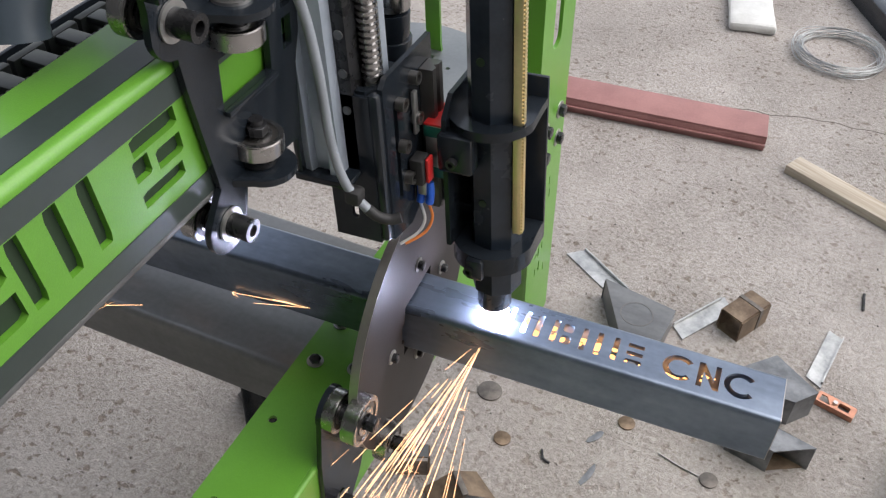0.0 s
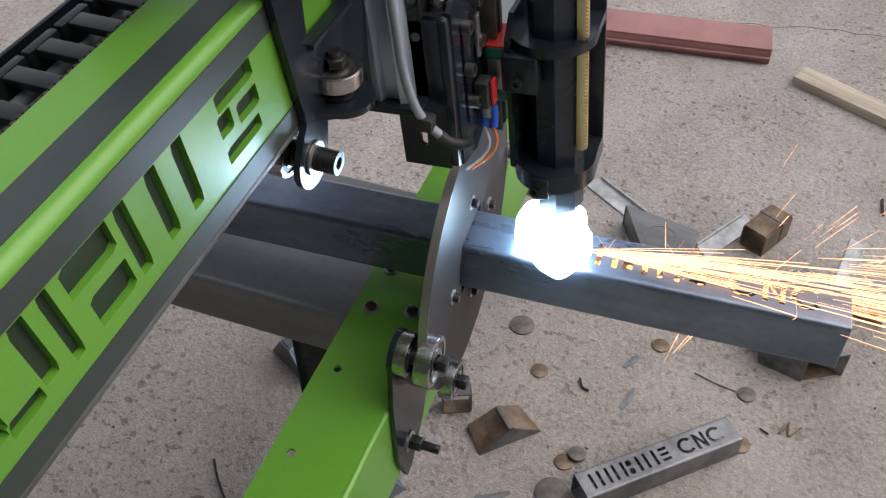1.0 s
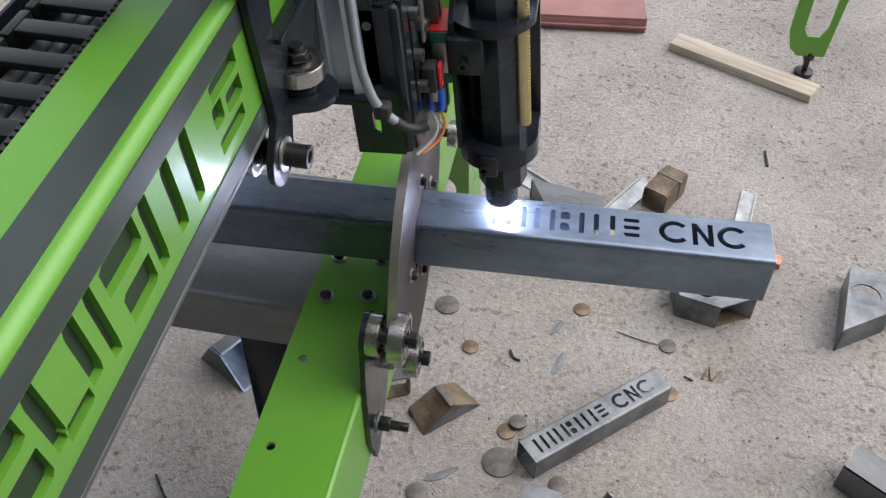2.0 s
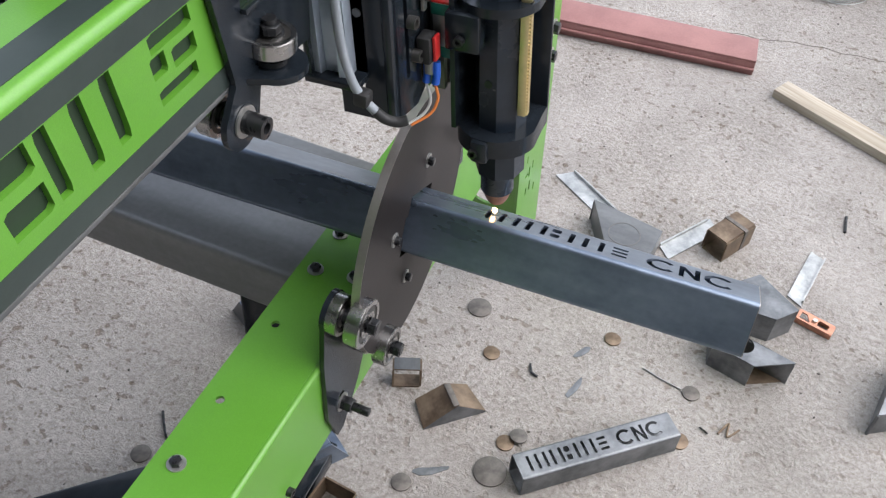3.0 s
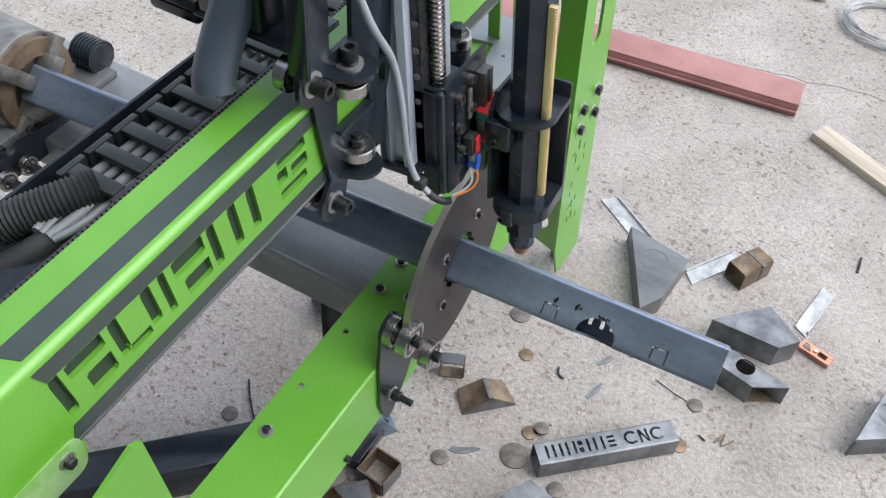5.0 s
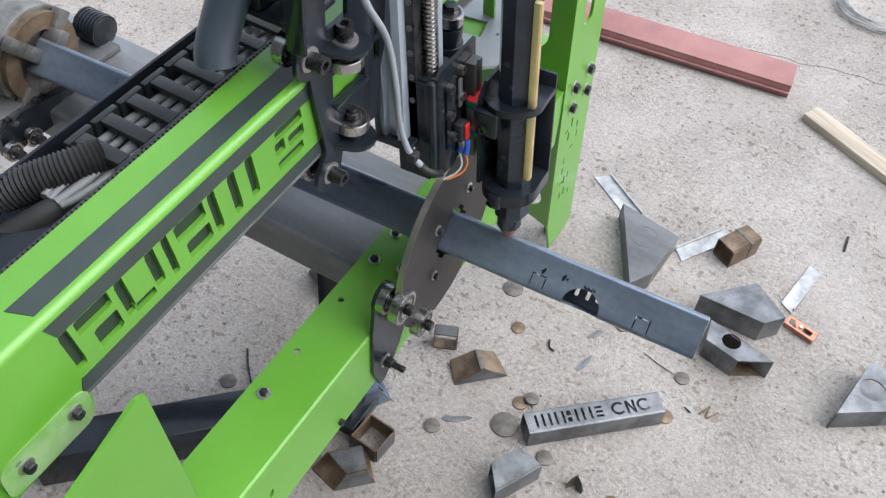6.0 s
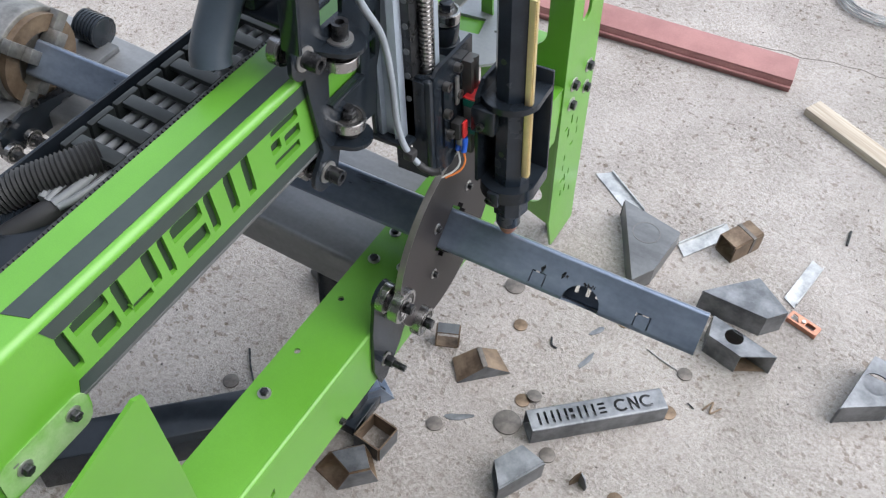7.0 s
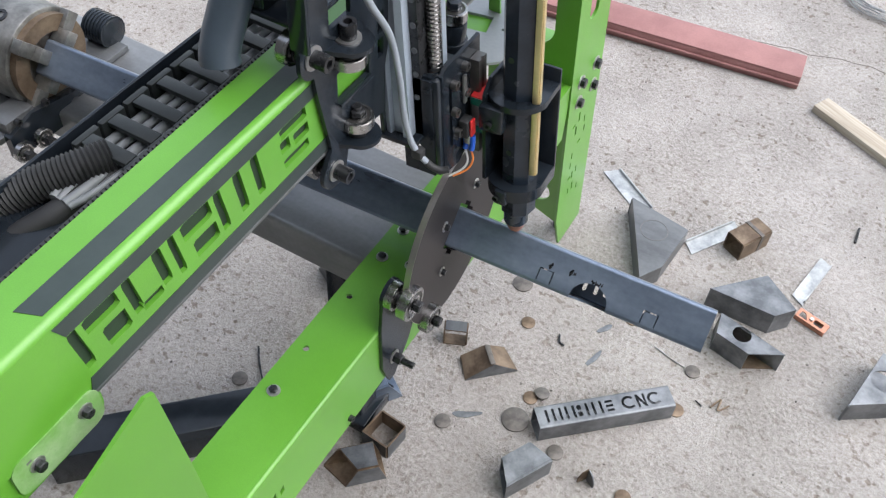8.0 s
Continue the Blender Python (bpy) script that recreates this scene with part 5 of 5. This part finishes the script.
solo("grit", bm, SEAL_DULL, "scattered dark grit and crumbs on concrete", "grit", kind="stuff")


# ---- arc and sparks ----
arc = tagged(new("plasma_arc"), "white-hot plasma arc under the nozzle", "plasma arc")
bm = bmesh.new()
bmesh.ops.create_icosphere(bm, subdivisions=3, radius=0.0125)
for v in bm.verts:
    v.co *= 1 + 0.25 * noise.noise(v.co * 300)
part("core", bm, ARC, arc)
slag_bead = tagged(new("hot_slag_bead"), "glowing orange bead of slag at the end of the cut", "hot slag")
bm = bmesh.new()
bmesh.ops.create_icosphere(bm, subdivisions=3, radius=0.0026)
for v in bm.verts:
    v.co *= 1 + 0.3 * noise.noise(v.co * 400)
part("bead", bm, BEAD, slag_bead)
# glowing lumps added to imitate the glare bloom that surrounds the arc
blooms = []
for seed in range(6):
    lump = tagged(new("arc_bloom"), "glowing blue-white lump added for the glare bloom at the cut", "plasma flare", "flare bursts")
    bm = bmesh.new()
    bmesh.ops.create_icosphere(bm, subdivisions=4, radius=0.0235)
    for v in bm.verts:
        v.co *= 1 + 0.16 * noise.noise(v.co * 80 + Vector((seed * 7, 0, 0)))
    part("core", bm, BLOOM, lump)
    blooms.append(lump)
# molten dross blown along the inside of the tube
dross = tagged(new("molten_dross"), "glowing orange dross inside the tube being cut", "molten metal", "", "stuff")
random.seed(21)
bm = bmesh.new()
for k in range(150):
    u = random.random() ** 1.15
    x, w = 0.20 * u, random.uniform(0.003, 0.010) * (1.1 - 0.7 * u)
    on_floor = random.random() < 0.5
    at = (x, random.uniform(-0.014, 0.018), -0.0215) if on_floor else (x, 0.0205, random.uniform(-0.018, 0.012))
    bmesh.ops.create_icosphere(bm, subdivisions=1, radius=1, matrix=Matrix.Translation(at) @ Matrix.Diagonal((w, w * 0.5, 0.0012, 1) if on_floor else (w, 0.0012, w * 0.5, 1)))
part("dross", bm, DROSS, dross)


def spray(name, label, n, heading, spread, reach, seed, drop=0.25, kick=0.25):
    """A burst of thin bent streaks leaving one point."""
    t = tagged(new(name), label, "sparks", "", "stuff")
    random.seed(seed)
    h = Vector(heading).normalized()
    bm = bmesh.new()
    for k in range(n):
        d = (h + Vector([random.gauss(0, 1) * s for s in spread])).normalized()
        a = reach * random.random() ** 1.3
        L = reach * random.uniform(0.03, 0.22)
        r = random.uniform(0.00018, 0.00042)
        pts = []
        for u in (0, 0.5, 1):
            s = a + L * u
            pts.append(d * s + Vector((0, 0, -drop * s * s / reach)))
        p, q2 = pts[0], pts[-1]
        side = (q2 - p).cross(Vector((0, 0, 1)))
        side = side.normalized() if side.length > 1e-6 else Vector((1, 0, 0))
        up = side.cross(q2 - p).normalized()
        rows = []
        for i, c in enumerate(pts):
            w = r * (0.5, 1.0, 0.7)[i]
            rows.append([bm.verts.new(c + w * (math.cos(x) * side + math.sin(x) * up)) for x in (0, 2.09, 4.19)])
        for ra, rb in zip(rows, rows[1:]):
            for i in range(3):
                bm.faces.new((ra[i], ra[(i + 1) % 3], rb[(i + 1) % 3], rb[i]))
        if random.random() < kick:
            for j in range(3):
                dd = Vector([random.gauss(0, 1) for _ in range(3)]).normalized() * reach * 0.025
                v = [bm.verts.new(q2 + side * r), bm.verts.new(q2 - side * r), bm.verts.new(q2 + dd)]
                bm.faces.new(v)
    part("spray", bm, SPARK, t)
    return t


spray_down = spray("spark_spray", "orange sparks falling in front of the tube", 120, (-0.26, -0.72, -0.70), (0.17, 0.14, 0.14), 0.46, 3)
spray_back = spray("spark_spray", "orange sparks skipping along the base tube", 18, (-0.95, -0.05, -0.05), (0.12, 0.16, 0.05), 0.45, 5, 0.1)
spray_up = spray("spark_spray", "thin orange sparks flying up behind the tube", 34, (0.45, 0.85, 0.10), (0.20, 0.14, 0.10), 0.50, 8, 0.1, 0.5)
spray_out = spray("spark_spray", "dense orange sparks flying out along the tube", 420, (1.0, 0.09, 0.03), (0.04, 0.085, 0.05), 0.80, 12, 0.06)


def motions():
    # the chuck carriage feeds the tube along the axis while the letter is cut; the disc only turns
    turn = ((0, 0, -0.0055), (0.5, 0, -0.002), (1.0, 0, -0.003), (1.3, 0, -0.009), (1.5, 0, -0.010), (1.7, 0, -0.011), (2.7, 0, -0.0155), (2.8, -5, -0.0155), (2.9, -14, -0.015), (3.0, -26, -0.015), (3.1, -35, -0.014),
            (3.2, -43, -0.013), (3.5, -62, -0.013), (3.8, -77, -0.013), (4.0, -88, -0.008), (4.2, -104, -0.004), (4.4, -118, -0.001), (4.5, -126, 0.0), (4.6, -132, 0.0), (4.8, -137, 0.0), (6.0, -138, 0.0), (8.0, -138, 0.0))
    for ob in (workpiece, chuck):
        walk(ob, [(t, pose(dx, 0.645 + 0.0507 * dx, 0.613, a, 0, 2.9)) for t, a, dx in turn])
    walk(support_disc, [(t, pose(0, 0.645, 0.613, a, 0, 2.9)) for t, a, dx in turn])
    base = chuck_base.matrix_basis.copy()
    walk(chuck_base, [(t, pose(dx, 0, 0) @ base) for t, a, dx in turn])
    # the carriage runs to and fro along the beam while the letter is cut
    across = ((0, -0.005), (0.25, -0.008), (0.5, -0.009), (0.75, 0.002), (1.0, 0.013), (1.2, 0.011), (1.5, 0.004), (1.7, 0.005), (2.5, 0.0), (8.0, 0.0))

    def side(t):
        for (ta, ya), (tb, yb) in zip(across, across[1:]):
            if ta <= t <= tb:
                return ya + (yb - ya) * (t - ta) / (tb - ta)
        return 0.0
    for ob in (carriage, slide_column, cable, hose):
        rest_pose = ob.matrix_basis.copy()
        if ob is carriage:
            rest_pose.translation += Vector((-0.007, 0.004, 0.001))
        walk(ob, [(t, pose(0, y, 0) @ rest_pose) for t, y in across])
    lift = ((0, -0.012), (0.25, -0.012), (0.5, -0.012), (0.75, -0.012), (1.0, -0.012), (1.2, -0.012), (1.5, -0.012), (1.7, -0.012), (2.5, -0.012), (2.8, 0.002), (3.0, 0.013), (3.2, 0.019), (3.5, 0.022), (4.0, 0.024), (4.5, 0.025), (5.0, 0.018), (5.6, 0.002), (6.0, 0.0), (8.0, 0.0))
    for ob in (slide, torch):
        walk(ob, [(t, pose(0, side(t), z) @ LEAN_AXIS) for t, z in lift])
    # the arc withdraws into the nozzle when the cut ends
    cut = ((0, -0.159, 0.631, 0.647), (0.5, -0.157, 0.629, 0.647), (1.0, -0.158, 0.648, 0.647), (1.5, -0.153, 0.640, 0.647), (1.7, -0.155, 0.641, 0.647), (2.3, -0.158, 0.641, 0.647), (2.7, -0.160, 0.641, 0.66), (2.85, -0.160, 0.637, 0.72), (3.0, -0.174, 0.636, 0.86), (8.0, -0.174, 0.636, 0.86))
    # a bead of hot slag glows at the end of the cut, then falls into the tube
    bead = ((0, -0.300, 0.630, 0.613), (2.4, -0.300, 0.630, 0.613), (2.6, -0.165, 0.640, 0.640), (2.8, -0.164, 0.644, 0.6435), (3.0, -0.164, 0.652, 0.642), (3.15, -0.166, 0.640, 0.620), (3.4, -0.300, 0.630, 0.613), (8.0, -0.300, 0.630, 0.613))
    walk(slag_bead, [(t, pose(x, y, z)) for t, x, y, z in bead])
    walk(arc, [(t, pose(x, y, z)) for t, x, y, z in cut])
    # the glare lumps leave the kerf in the middle of the cut, then hide in the tube
    bursts = ((0.0, 0.0, 0.0, 0.0), (0.020, -0.010, 0.008, 0.02), (-0.016, -0.016, 0.010, 0.04), (0.006, 0.008, 0.026, 0.03), (0.014, -0.022, -0.004, 0.05), (-0.022, 0.006, 0.012, 0.01))
    for k, (lump, (dx, dy, dz, late)) in enumerate(zip(blooms, bursts)):
        # the first lump rests inside the tube and lights the letters from within
        rest = -0.150 if k == 0 else -0.34 - 0.03 * k
        hide = [(t, pose(x, 0.645 + 0.0507 * x, 0.6125)) for t, x in ((1.42 + late, -0.19), (1.6 + late, -0.45), (2.0 + late, -1.005), (8.0, -1.005))]
        walk(lump, [(0, pose(rest, 0.645 + 0.0507 * rest, 0.6125)), (0.28 + late, pose(rest, 0.645 + 0.0507 * rest, 0.6125)), (0.42 + late, pose(-0.160 + dx, 0.632 + dy, 0.654 + dz)),
                    (0.62, pose(-0.156 + dx, 0.632 + dy, 0.656 + dz)), (0.9, pose(-0.158 + dx * 0.7, 0.634 + dy * 0.7, 0.654 + dz * 0.6)), (1.2, pose(-0.158 + dx * 0.6, 0.634 + dy * 0.6, 0.652 + dz * 0.5))] + hide)
    walk(dross, [(t, pose(x, 0.645 + 0.0507 * x, 0.613, 0, 0, 2.9)) for t, x in ((0, -0.135), (1.1, -0.135), (1.5, -0.145), (1.8, -0.25), (2.5, -0.60), (8.0, -0.60))])
    # each burst starts inside the tube, flies out and drops below the slab
    IN = (-0.20, 0.640, 0.612)
    walk(spray_down, [(0, pose(-0.160, 0.612, 0.630)), (0.3, pose(-0.160, 0.600, 0.625)), (0.42, pose(-0.19, 0.45, 0.40)), (0.6, pose(-0.22, 0.30, -0.9)), (1.0, pose(-0.16, 0.62, -0.9)), (1.12, pose(-0.160, 0.60, 0.625)), (1.3, pose(-0.160, 0.60, 0.620)), (1.42, pose(-0.19, 0.45, 0.30)), (1.6, pose(-0.22, 0.30, -0.9)), (8.0, pose(-0.22, 0.30, -0.9))])
    walk(spray_back, [(0, pose(-0.34, 0.60, 0.60)), (0.5, pose(-0.30, 0.60, 0.60)), (0.7, pose(-0.8, 0.60, 0.3)), (0.9, pose(-1.0, 0.6, -0.9)), (8.0, pose(-1.0, 0.6, -0.9))])
    walk(spray_up, [(0, pose(-0.160, 0.40, -0.9)), (0.3, pose(-0.160, 0.50, -0.4)), (0.45, pose(-0.160, 0.660, 0.640)), (0.85, pose(-0.150, 0.670, 0.640)), (1.1, pose(0.1, 1.1, -0.3)), (1.3, pose(0.2, 1.3, -0.9)), (8.0, pose(0.2, 1.3, -0.9))])
    walk(spray_out, [(0, pose(-0.14, 0.64, -0.9)), (0.7, pose(-0.14, 0.64, -0.9)), (0.9, pose(-0.14, 0.640, 0.640)), (1.25, pose(-0.12, 0.640, 0.640)), (1.4, pose(0.5, 0.66, 0.3)), (1.6, pose(1.2, 0.7, -0.9)), (8.0, pose(1.2, 0.7, -0.9))])


motions()
